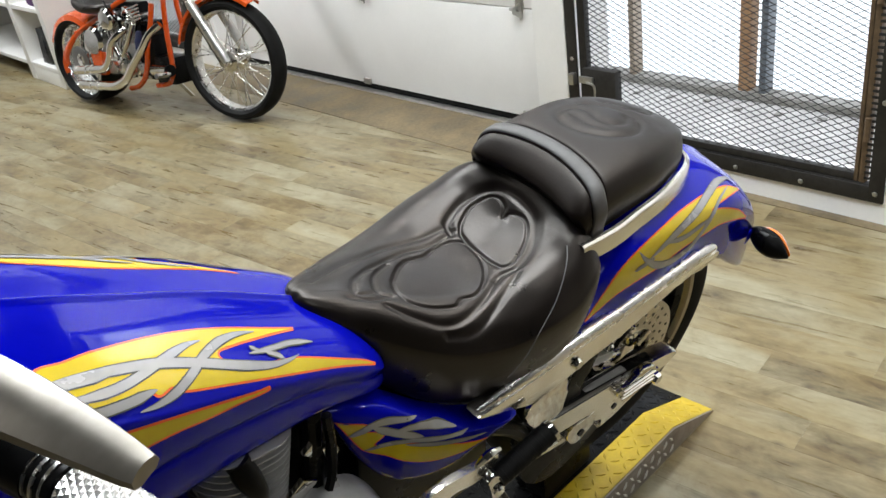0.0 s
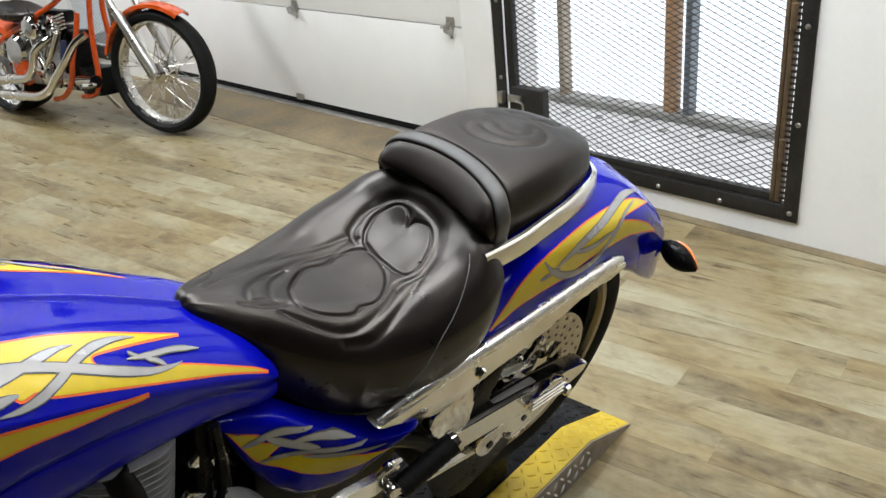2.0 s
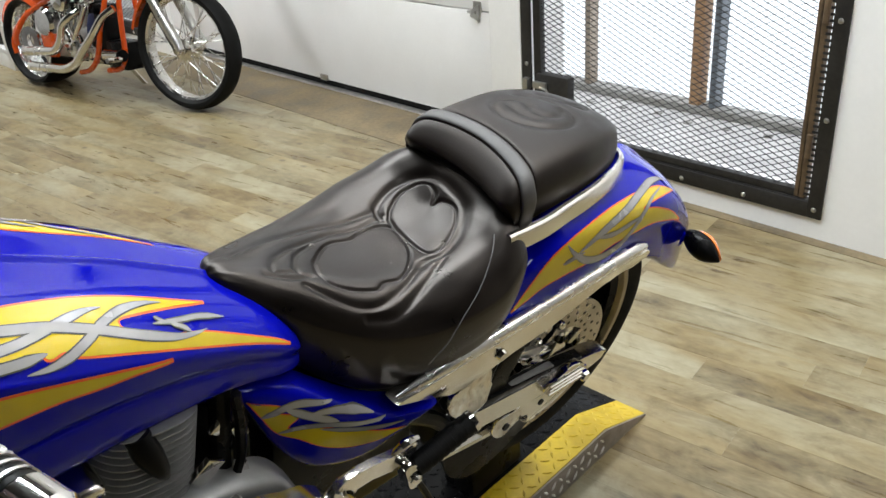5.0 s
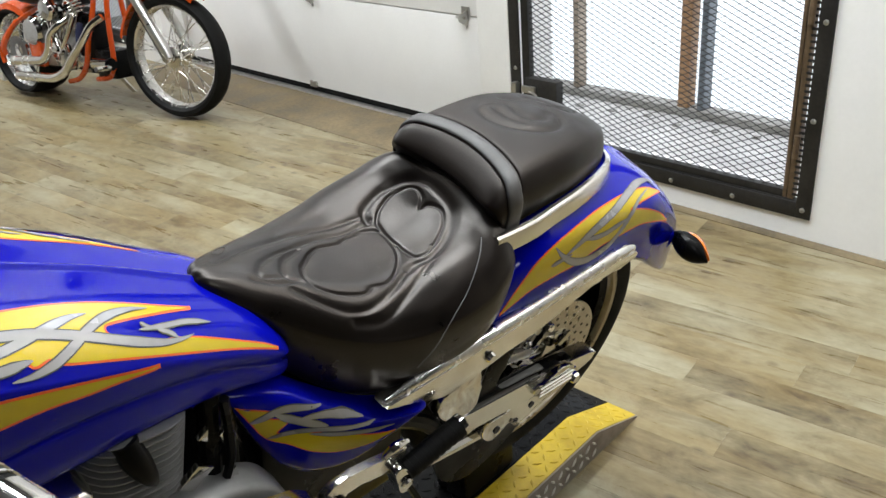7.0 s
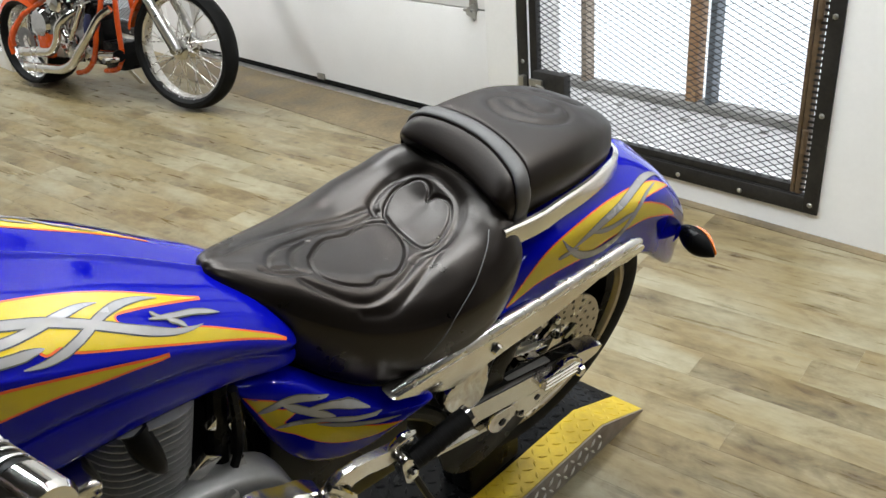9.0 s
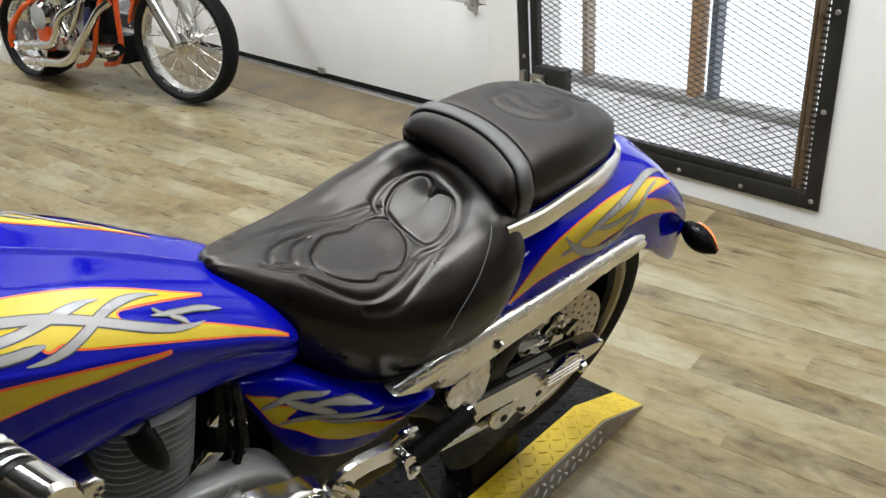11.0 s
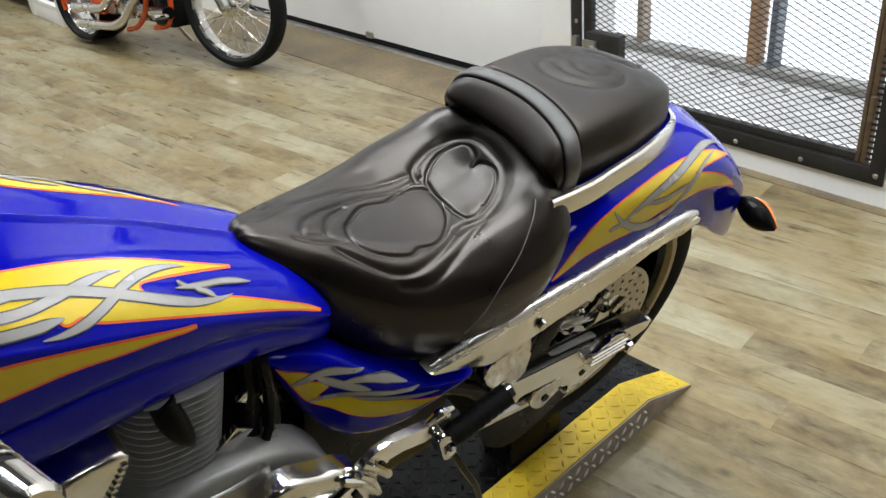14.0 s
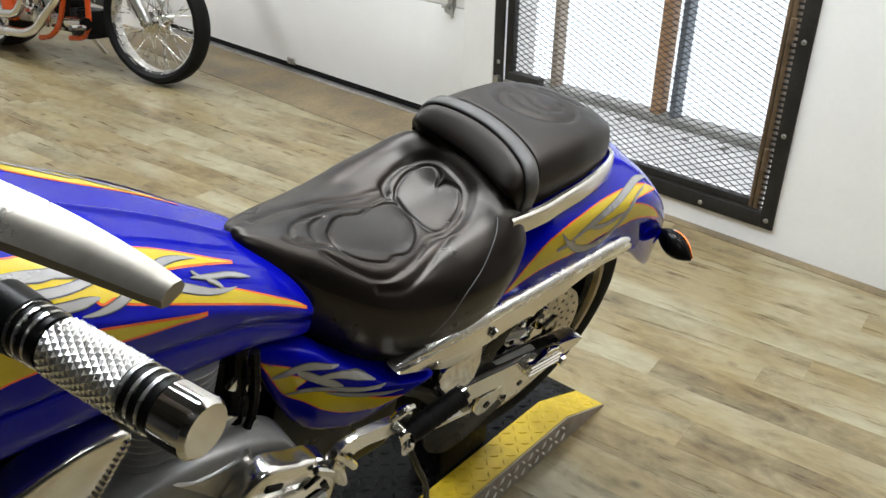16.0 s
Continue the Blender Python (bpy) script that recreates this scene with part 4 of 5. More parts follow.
part("tail_lamp", tube([(0.585, 0.035, 0.693), (0.620, 0.04, 0.655), (0.645, 0.04, 0.622)], [0.006, 0.012, 0.006], 10, 3), material("red_lens", 0.15, 0, (0.10, 0.004, 0.004), 1.0), BIKE, "dark red tail lamp")


ind = new("rear_indicator")
ind.parent = BIKE


def pod(y0, y1, z0, z1, x, deep, radii, cut):
    """A bullet across the bike; only the side behind x stays when cut."""
    rings = []
    for k, r in enumerate(radii):
        f = k / (len(radii) - 1)
        y, z = y0 + (y1 - y0) * f, z0 + (z1 - z0) * f
        ring = []
        for i in range(20):
            a = 2 * math.pi * i / 20
            c = math.cos(a)
            ring.append((x + r * deep * (max(c, 0.0) if cut else min(c, 0.35)), y, z + r * math.sin(a)))
        rings.append(ring)
    return skin(bmesh.new(), rings)


part("stalk", tube([(0.592, -0.070, 0.596), (0.602, -0.090, 0.597), (0.606, -0.104, 0.597)], [0.014, 0.010, 0.011], 12, 3), BLACK, ind)
part("housing", pod(-0.098, -0.182, 0.598, 0.584, 0.612, 1.0, [0.003, 0.013, 0.019, 0.0225, 0.0235, 0.022, 0.018, 0.011, 0.002], False), BLACK, ind, "black bullet housing", 50)
part("lens", pod(-0.108, -0.181, 0.598, 0.585, 0.6185, 0.95, [0.002, 0.014, 0.020, 0.0222, 0.0215, 0.0175, 0.011, 0.002], True), AMBER, ind, "amber indicator lens", 50)

# frame, engine
# Plain black boxes fill frame and engine and block the view of the floor.
part("frame_core", box(-0.25, 0.0, -0.075, 0.075, 0.36, 0.72, 0.02), BLACK, BIKE, "black filler box in the frame space, blocks the view through")
part("engine_core", box(-0.62, -0.27, -0.07, 0.07, 0.30, 0.78, 0.02), BLACK, BIKE, "black engine block")
for p in ([(-0.315, -0.085, 0.79), (-0.325, -0.095, 0.73), (-0.33, -0.10, 0.66)], [(-0.1, -0.12, 0.62), (-0.02, -0.125, 0.56), (0.04, -0.13, 0.48)]):
    part("frame_tube", tube(p, 0.013, 10, 4), BLACK, BIKE)


def barrel(name, cx, cz, tilt, n, a, b, pitch, taper):
    """A tilted barrel with a stack of rounded cooling fins, each a part."""
    m = pose(cx, 0, cz, 0, tilt, 0)
    ring = [(a * 0.80 * math.cos(2 * math.pi * i / 40), b * 0.84 * math.sin(2 * math.pi * i / 40)) for i in range(40)]
    body = part(name, skin(bmesh.new(), [[Vector((x, y, z)) for x, y in ring] for z in (-0.01, n * pitch)]), GREYMETAL, BIKE, "grey finned cylinder", 30, m)
    for k in range(n):
        s = 1 - taper * k / n
        ring = []
        for i in range(36):
            t = 2 * math.pi * i / 36
            c, d = math.cos(t), math.sin(t)
            ring.append((a * s * math.copysign(abs(c) ** 0.6, c), b * s * math.copysign(abs(d) ** 0.6, d)))
        part("fin", skin(bmesh.new(), [[(x * f, y * f, z) for x, y in ring] for f, z in ((0.97, 0), (1, 0.0007), (1, 0.0025), (0.97, 0.0032))]), GREYMETAL, body, "", 30, Matrix.Translation((0, 0, k * pitch)))


barrel("rear_cylinder", -0.430, 0.625, 9, 20, 0.068, 0.127, 0.0100, 0.04)
barrel("front_cylinder", -0.59, 0.60, -22, 22, 0.066, 0.115, 0.0085, 0.10)
part("spark_plug_boot", tube([(-0.420, -0.112, 0.815), (-0.416, -0.122, 0.795), (-0.410, -0.130, 0.775), (-0.405, -0.132, 0.760)], [0.014, 0.015, 0.011, 0.005], 14, 4), BLACK, BIKE, "black spark plug boot")


def cover_case(rim, centre, y, depth, name, mat, label=""):
    loop = spline([(x, 0, z) for x, z in rim], 6, True)
    c = Vector((centre[0], 0, centre[1]))
    rings = []
    for f, out in ((1.0, depth), (1.0, 0.010), (0.985, 0.004), (0.95, 0.001), (0.85, -0.001), (0.5, -0.003), (0.03, -0.004)):
        rings.append([((c + (p - c) * f).x, y + out, (c + (p - c) * f).z) for p in loop])
    return part(name, skin(bmesh.new(), rings), mat, BIKE, label, 40)


cover_case([(-0.54, 0.60), (-0.52, 0.665), (-0.470, 0.694), (-0.420, 0.698), (-0.372, 0.694), (-0.322, 0.682), (-0.284, 0.660), (-0.260, 0.624), (-0.244, 0.580), (-0.250, 0.53), (-0.30, 0.48), (-0.42, 0.47), (-0.50, 0.53)], (-0.385, 0.585), -0.146, 0.045, "primary_cover", GREYMETAL, "satin grey primary cover")
cover_case([(-0.395, 0.585), (-0.372, 0.622), (-0.337, 0.638), (-0.303, 0.633), (-0.270, 0.612), (-0.252, 0.580), (-0.25, 0.53), (-0.31, 0.50), (-0.38, 0.53)], (-0.32, 0.58), -0.152, 0.02, "clutch_cap", BLACK, "black clutch cap")
part("primary_rib", plate([(-0.432, 0.696), (-0.405, 0.678), (-0.352, 0.676), (-0.338, 0.686), (-0.334, 0.668), (-0.352, 0.644), (-0.378, 0.626), (-0.392, 0.652)], 0.008, -0.1530, bev=0.003, smooth=2), ALU, BIKE, "pale machined rib")
head_case = cover_case([(-0.64, 0.70), (-0.60, 0.755), (-0.557, 0.778), (-0.505, 0.792), (-0.462, 0.784), (-0.473, 0.748), (-0.499, 0.712), (-0.525, 0.684), (-0.60, 0.66)], (-0.545, 0.73), -0.128, 0.04, "cam_cover", POLISH, "polished cream-toned cam cover")
for k in range(14):
    a = Vector((-0.470, -0.128, 0.776)).lerp(Vector((-0.522, -0.131, 0.690)), k / 13)
    part("bead", lathe([(0, -0.005), (0.003, -0.004), (0.0042, 0), (0.003, 0.004), (0, 0.005)], 8, "Y", a), CHROME, head_case)
for pts, v in (([(-0.378, 0.706), (-0.352, 0.728), (-0.334, 0.712), (-0.362, 0.690)], -0.120), ([(-0.328, 0.674), (-0.308, 0.692), (-0.304, 0.668)], -0.120), ([(-0.318, 0.742), (-0.300, 0.752), (-0.296, 0.722), (-0.312, 0.715)], -0.108), ([(-0.345, 0.758), (-0.332, 0.768), (-0.334, 0.748)], -0.112)):
    part("bracket", plate(pts, 0.008, v, bev=0.0015, smooth=1), CHROME, BIKE)
part("cable", tube([(-0.31, -0.11, 0.80), (-0.308, -0.112, 0.75), (-0.312, -0.115, 0.70), (-0.33, -0.12, 0.66)], 0.006, 6, 5), BLACK, BIKE)

# foot peg and its mount
part("peg_mount", plate([(-0.240, 0.618), (-0.222, 0.634), (-0.203, 0.640), (-0.164, 0.634), (-0.126, 0.625), (-0.100, 0.623), (-0.098, 0.612), (-0.110, 0.600), (-0.130, 0.596), (-0.161, 0.604), (-0.196, 0.612), (-0.206, 0.590), (-0.226, 0.586)], 0.012, -0.182, bev=0.004), POLISH, BIKE, "polished foot control bracket")
# The slot's darkness is a thin black plate on the bracket.
part("mount_slot", plate([(-0.222, 0.611), (-0.208, 0.616), (-0.200, 0.606), (-0.215, 0.598)], 0.002, -0.1835, bev=0.0005), BLACK, BIKE)
part("linkage", tube([(-0.135, -0.178, 0.628), (-0.118, -0.180, 0.637), (-0.098, -0.180, 0.633)], [0.004, 0.007, 0.004], 10, 3), CHROME, BIKE)
peg = new("pillion_peg")
peg.parent = BIKE
part("clevis", plate([(-0.128, 0.600), (-0.116, 0.606), (-0.104, 0.590), (-0.094, 0.565), (-0.100, 0.545), (-0.116, 0.552), (-0.122, 0.578)], 0.024, -0.196, bev=0.006), CHROME, peg, "chrome clevis")
part("clevis_bolt", lathe([(0, -0.006), (0.006, -0.006), (0.009, -0.003), (0.009, 0.002)], 10, "Y", (-0.110, -0.197, 0.574)), SATIN, peg)
PEG0, PEG1 = Vector((-0.103, -0.187, 0.584)), Vector((-0.014, -0.192, 0.612))
part("rubber_grip", tube([PEG0, PEG1], 0.0152, 16), RUBBER, peg, "black ribbed rubber")
for k in range(8):
    c = PEG0.lerp(PEG1, 0.12 + 0.11 * k)
    d = (PEG1 - PEG0).normalized() * 0.003
    part("rib", tube([c - d, c + d], 0.0160, 14), RUBBER, peg)
part("end_cap", tube([PEG1, PEG1.lerp(PEG0, -0.07), PEG1.lerp(PEG0, -0.10)], [0.0165, 0.016, 0.010], 14), CHROME, peg)
part("stand_spring", tube([(-0.100, -0.192, 0.555), (-0.078, -0.20, 0.50), (-0.05, -0.205, 0.43), (-0.02, -0.20, 0.30)], 0.005, 8, 4), BLACK, BIKE, "black side stand strap")
case = cover_case([(-0.40, 0.63), (-0.386, 0.676), (-0.362, 0.702), (-0.338, 0.703), (-0.303, 0.684), (-0.276, 0.672), (-0.248, 0.640), (-0.238, 0.59), (-0.26, 0.54), (-0.34, 0.53)], (-0.32, 0.62), -0.184, 0.030, "shift_cover", POLISH, "polished shift linkage cover with dark slots")
# Small black boxes in the cover's face stand for its dark slots.
for x, z, a in ((-0.343, 0.676, 25), (-0.372, 0.664, 60), (-0.285, 0.640, -20), (-0.262, 0.612, 70)):
    part("slot", box(-0.013, 0.013, -0.003, 0.003, -0.005, 0.005, 0.002, m=pose(x, -0.1855, z, 0, a, 0)), BLACK, case)
for pts in ([(-0.262, -0.190, 0.662), (-0.246, -0.192, 0.640), (-0.236, -0.192, 0.606)], [(-0.285, -0.190, 0.668), (-0.262, -0.194, 0.650), (-0.244, -0.194, 0.618)], [(-0.256, -0.186, 0.674), (-0.236, -0.188, 0.650), (-0.218, -0.188, 0.622)]):
    part("shift_link", tube(pts, 0.006, 8, 4), CHROME, case)
case.matrix_local = Matrix.Translation((0.018, 0, -0.032))
part("toe_lever", tube([(-0.36, -0.205, 0.62), (-0.31, -0.205, 0.60), (-0.26, -0.20, 0.595)], 0.009, 10, 3), CHROME, BIKE)

# handlebar: grip, lever, cable
CAP, INN = Vector((-0.556, -0.420, 1.173)), Vector((-0.590, -0.310, 1.161))
grip = new("handlebar_grip")
grip.parent = BIKE
ax = (INN - CAP).normalized()
part("end_cap", tube([CAP, CAP + ax * 0.003, CAP + ax * 0.022], [0.0145, 0.0168, 0.0168], 28), CHROME, grip, "chrome end cap")
part("sleeve", tube([CAP + ax * 0.020, CAP + ax * 0.20], 0.0140, 24), CHROME, grip)


def knurl(r, s0, s1, rows, around):
    """A barrel whose skin rises and falls in turn, like a diamond-cut grip."""
    up = ax.orthogonal().normalized()
    sd = ax.cross(up)
    bm = bmesh.new()
    at = lambda i, j, rr: CAP + ax * (s0 + (s1 - s0) * i / rows) + rr * (math.cos(2 * math.pi * j / around) * up + math.sin(2 * math.pi * j / around) * sd)
    base = [[bm.verts.new(at(i, j + 0.5 * i, r)) for j in range(around)] for i in range(rows + 1)]
    for i in range(rows):
        for j in range(around):
            k = (j + 1) % around
            tip = bm.verts.new(at(i + 0.5, j + 0.5 * i + 0.75, r + 0.0016))
            ring = [base[i][j], base[i][k], base[i + 1][k], base[i + 1][j]]
            for n in range(4):
                bm.faces.new((ring[n], ring[(n + 1) % 4], tip))
    return bm


part("knurling", knurl(0.0156, 0.046, 0.099, 15, 24), worn("knurled_chrome", 0.3, 1, (0.93, 0.92, 0.91), (0.86, 0.85, 0.83), 20), grip, "diamond-cut chrome barrel", 5)
for s in (0.026, 0.033, 0.040, 0.104, 0.111, 0.118):
    part("ring", tube([CAP + ax * (s - 0.0022), CAP + ax * (s + 0.0022)], 0.0156, 24), BLACK, grip, "black rubber ring")
    part("ring", tube([CAP + ax * (s + 0.0024), CAP + ax * (s + 0.0046)], 0.0166, 24), SATIN, grip)
part("perch", tube([CAP + ax * 0.122, CAP + ax * 0.145], [0.0175, 0.019], 20), BLACK, grip)
BAR = [CAP + ax * 0.14, CAP + ax * 0.22, Vector((-0.64, -0.15, 1.16)), Vector((-0.70, -0.06, 1.13)), Vector((-0.74, 0.0, 1.11))]
part("handlebar", tube(BAR, 0.0127, 16, 5), CHROME, BIKE)
part("handlebar", tube([Vector((v.x, -v.y, v.z)) for v in BAR], 0.0127, 16, 5), CHROME, BIKE)
part("riser", tube([(-0.74, 0.0, 0.98), (-0.74, 0.0, 1.11)], 0.03, 16), CHROME, BIKE)
lever = new("clutch_lever")
lever.parent = BIKE


def lever_blade():
    line = [(-0.640, -0.235, 1.235), (-0.622, -0.28, 1.25), (-0.600, -0.34, 1.262), (-0.584, -0.385, 1.268), (-0.572, -0.420, 1.271)]
    bm = bmesh.new()
    rings = []
    for k, p in enumerate(spline(line, 4)):
        f = k / 16
        w, h = 0.020 - 0.013 * f ** 1.5, 0.0055 - 0.002 * f
        t = Vector((0.3, -0.8, 0.12)).normalized()
        face = Vector((0.02, -0.42, 0.78)).normalized()
        sd = t.cross(face).normalized()
        up = sd.cross(t).normalized()
        rings.append([p + sd * w * a + up * h * b for a, b in ((-1, -0.5), (-0.9, 0.5), (-0.3, 1), (0.3, 1), (0.9, 0.5), (1, -0.5), (0.6, -1), (-0.6, -1))])
    return skin(bm, rings)


part("blade", lever_blade(), worn("lever_metal", 0.34, 0.9, (0.34, 0.31, 0.27), (0.22, 0.20, 0.17), 20), lever, "wide satin metal lever", 50)
part("pivot", tube([(-0.640, -0.232, 1.205), (-0.640, -0.232, 1.25)], 0.014, 14), BLACK, lever)
part("cable", tube([(-0.640, -0.24, 1.21), (-0.70, -0.23, 1.20), (-0.78, -0.18, 1.15), (-0.86, -0.10, 1.10), (-0.90, -0.08, 1.00)], 0.006, 8, 6), CHROME, BIKE, "braided chrome cable")
part("stand_leg", tube([(-0.20, -0.10, 0.36), (-0.22, -0.16, 0.16), (-0.235, -0.20, -0.05)], 0.012, 10, 3), BLACK, BIKE)
fw = new("front_wheel")
fw.parent = BIKE
fw.matrix_local = Matrix.Translation((-1.40, 0, 0.34))
part("tyre", lathe([(0.27, -0.05), (0.31, -0.062), (0.335, -0.04), (0.34, 0), (0.335, 0.04), (0.31, 0.062), (0.27, 0.05)], 48, "Y", close=True), RUBBER, fw)
part("rim", lathe([(0.24, -0.045), (0.275, -0.05), (0.275, 0.05), (0.24, 0.045)], 48, "Y", close=True), CHROME, fw)
for s in (-0.1, 0.1):
    part("fork_leg", tube([(-1.40, s, 0.34), (-0.86, s, 1.08)], 0.026, 14), CHROME, BIKE)
part("fork_clamp", box(-0.92, -0.72, -0.13, 0.13, 0.96, 1.0, 0.01), CHROME, BIKE)
# ------------------------------------------------------------------ gate in the wall: steel frame, mesh, lock
def bar(x0, x1, y0, y1, z0, z1, name, mat, parent, label="", bev=0.002):
    return part(name, box(x0, x1, y0, y1, z0, z1, bev), mat, parent, label)


RUST = worn("rusty_steel", 0.6, 0.3, (0.075, 0.052, 0.032), (0.19, 0.125, 0.070), 7, 0.15)
BOLT = worn("zinc_bolt", 0.35, 0.9, (0.5, 0.49, 0.46), (0.4, 0.39, 0.36), 30)


def mesh_sheet(y0, y1, z0, z1, x, lwd=0.046, swd=0.0105):
    """Expanded-metal sheet: zigzag strands that touch at their knuckles."""
    rows, cols = int((z1 - z0) / swd), int((y1 - y0) / lwd) * 2
    dy = (y1 - y0) / cols
    verts, faces = [], []
    for r in range(rows + 1):
        g = 1 if r % 2 else -1
        zc = z0 + r * swd
        for c in range(cols + 1):
            s = 1 if c % 2 else -1
            z = zc + s * g * swd * 0.5 * 0.93
            y = y0 + c * dy
            tw = 0.0012 * s * g
            k = len(verts)
            verts += [(x - 0.0012 + tw, y, z - 0.0012), (x - 0.0012 + tw, y, z + 0.0012), (x + 0.0020 + tw, y, z + 0.0010), (x + 0.0020 + tw, y, z - 0.0012)]
            if c:
                for i in range(4):
                    j = (i + 1) % 4
                    faces.append((k - 4 + i, k - 4 + j, k + j, k + i))
    me = bpy.data.meshes.new("mesh_sheet")
    me.from_pydata(verts, [], faces)
    me.materials.append(STEEL)
    return me


def gate(y0, y1, z0, z1, x, label, lock=True):
    g = thing("security_gate", label, "gate")
    w = 0.048
    bar(x - 0.006, x + 0.002, y0, y0 + w, z0, z1, "frame_bar", STEEL, g)
    bar(x - 0.006, x + 0.002, y1 - w, y1, z0, z1, "frame_bar", STEEL, g)
    bar(x - 0.0062, x + 0.0018, y0 + w, y1 - w, z0, z0 + 0.052, "frame_bar", STEEL, g)
    bar(x + 0.003, x + 0.03, y0 + w + 0.001, y1 - w - 0.001, z0 + 0.004, z0 + 0.0545, "sill_bar", STEEL, g)
    bar(x - 0.0062, x + 0.0018, y0 + w, y1 - w, z1 - w, z1, "frame_bar", STEEL, g)
    # rusty hinge stile beside the frame, with a gap that lets daylight through
    bar(x + 0.004, x + 0.034, y0 + w + 0.0165, y0 + w + 0.037, z0 + 0.056, z1 - w - 0.004, "stile", RUST, g, "rusty brown stile")
    bar(x + 0.006, x + 0.034, y0 + w + 0.040, y0 + w + 0.053, z0 + 0.056, z1 - w - 0.004, "stile", RUST, g)
    bar(x + 0.004, x + 0.034, y1 - w - 0.040, y1 - w - 0.006, z0 + 0.056, z1 - w - 0.004, "stile", STEEL, g)
    bar(x + 0.006, x + 0.034, y0 + w + 0.054, y1 - w - 0.042, z0 + 0.056, z0 + 0.082, "bottom_rail", STEEL, g)
    teeth = bmesh.new()
    for k in range(int((z1 - z0 - 0.16) / 0.019)):
        box(x + 0.003, x + 0.006, y0 + w - 0.004, y0 + w + 0.021, z0 + 0.07 + 0.019 * k, z0 + 0.078 + 0.019 * k, bm=teeth)
    part("mesh_edge", teeth, STEEL, g, "cut edge of the mesh across a bright gap")
    for z in (z0 + 0.20, z0 + 0.62, z0 + 1.3, z0 + 1.9):
        part("hinge", tube([(x - 0.004, y0 + w + 0.022, z), (x - 0.004, y0 + w + 0.022, z + 0.075)], 0.010, 10), RUST, g)
    n = 0
    for z in [z0 + 0.03 + 0.30 * k for k in range(9)]:
        for y in (y0 + 0.026, y1 - 0.026):
            part("bolt", lathe([(0.0, -0.006), (0.006, -0.005), (0.009, -0.001), (0.009, 0.0)], 8, "X", (x - 0.006, y, z)), BOLT, g)
    for k in range(1, 5):
        part("bolt", lathe([(0.0, -0.006), (0.006, -0.005), (0.009, -0.001), (0.009, 0.0)], 8, "X", (x - 0.006, y0 + 0.03 + (y1 - y0 - 0.06) * k / 5, z0 + 0.020)), BOLT, g)
    sheet = new("mesh_sheet", mesh_sheet(y0 + w + 0.05, y1 - w - 0.03, z0 + 0.05, z1 - w, x + 0.016))
    sheet.parent = g
    tagged(sheet, "dark expanded-metal mesh")
    if lock:
        bar(x - 0.012, x + 0.03, y1 - w - 0.185, y1 - w - 0.03, 0.245, 0.375, "lock_box", STEEL, g, "dark steel lock box", 0.004)
        bar(x - 0.026, x - 0.012, y1 - w - 0.085, y1 - w - 0.02, 0.318, 0.345, "latch", BOLT, g, "zinc slide latch", 0.003)
        bar(x - 0.032, x - 0.0065, y1 - w + 0.002, y1 - 0.02, 0.306, 0.352, "keeper", BOLT, g, "", 0.003)
        part("latch_handle", tube([(x - 0.028, y1 - w - 0.06, 0.325), (x - 0.036, y1 - w - 0.09, 0.325), (x - 0.036, y1 - w - 0.105, 0.315), (x - 0.036, y1 - w - 0.105, 0.27)], 0.0045, 8, 3), BOLT, g)
    return g


gate(CY0, CY1, CZ, CTOP, WX - 0.004, "dark steel security gate with expanded-metal mesh and lock")
gate(5.42, 6.68, CZ, CTOP, WX - 0.004, "dark steel security gate with mesh behind the orange motorcycle", False)
wall("wall_sill", [(WX, WX + T, 5.4, 6.7, 0, 0.078)], "white painted wall below the far gate")

# storefront glazing behind the gate
TAN = worn("tan_metal", 0.5, 0.2, (0.33, 0.27, 0.21), (0.24, 0.19, 0.14), 8)
GX = 3.27
win = thing("window_1", "tall storefront windows with brown and tan posts, bright daylight outside", "window", kind="structure")
for y0, y1, mat in ((2.375, 2.405, TAN), (1.792, 1.84, BROWNWOOD), (1.715, 1.745, POSTGREY), (1.20, 1.26, TAN), (0.62, 0.68, TAN), (2.86, 2.93, TAN)):
    part("post", box(GX, GX + 0.07, y0, y1, 0.05, 2.95, 0.004), mat, win)
part("sill", box(GX - 0.01, GX + 0.08, 0.5, 3.0, 0.05, 0.088, 0.006), CONCRETE, win)
part("head", box(GX, GX + 0.07, 0.61, 2.94, 2.95, 3.05, 0.004), TAN, win)
for k in range(9):
    y = 0.9 + 0.17 * k
    part("chip", box(GX - 0.10 - 0.02 * (k % 3), GX - 0.07 - 0.02 * (k % 3), y, y + 0.03, 0.05, 0.058, 0.003), CONCRETE, win)
wall("wall_porch", [(WX + T, 3.5, 0.38, 0.60, 0, 3.05), (WX + T, 3.5, 2.95, 3.1, 0, 3.05), (WX + T, 3.5, 0.38, 3.1, 3.051, 3.15)], "pale painted porch wall outside the gate")
wall("wall_porch_far", [(WX + T, 3.5, 5.1, 5.3, 0, 3.05), (WX + T, 3.5, 6.8, 7.0, 0, 3.05), (WX + T, 3.5, 5.1, 7.0, 3.051, 3.15)], "pale painted porch wall outside the far gate")
far_ground = mesh_object("pavement", box(WX + T, 4.2, 5.3, 6.8, -0.1, 0.05), CONCRETE, False)
tagged(far_ground, "grey concrete threshold outside the far gate", "pavement", kind="structure")

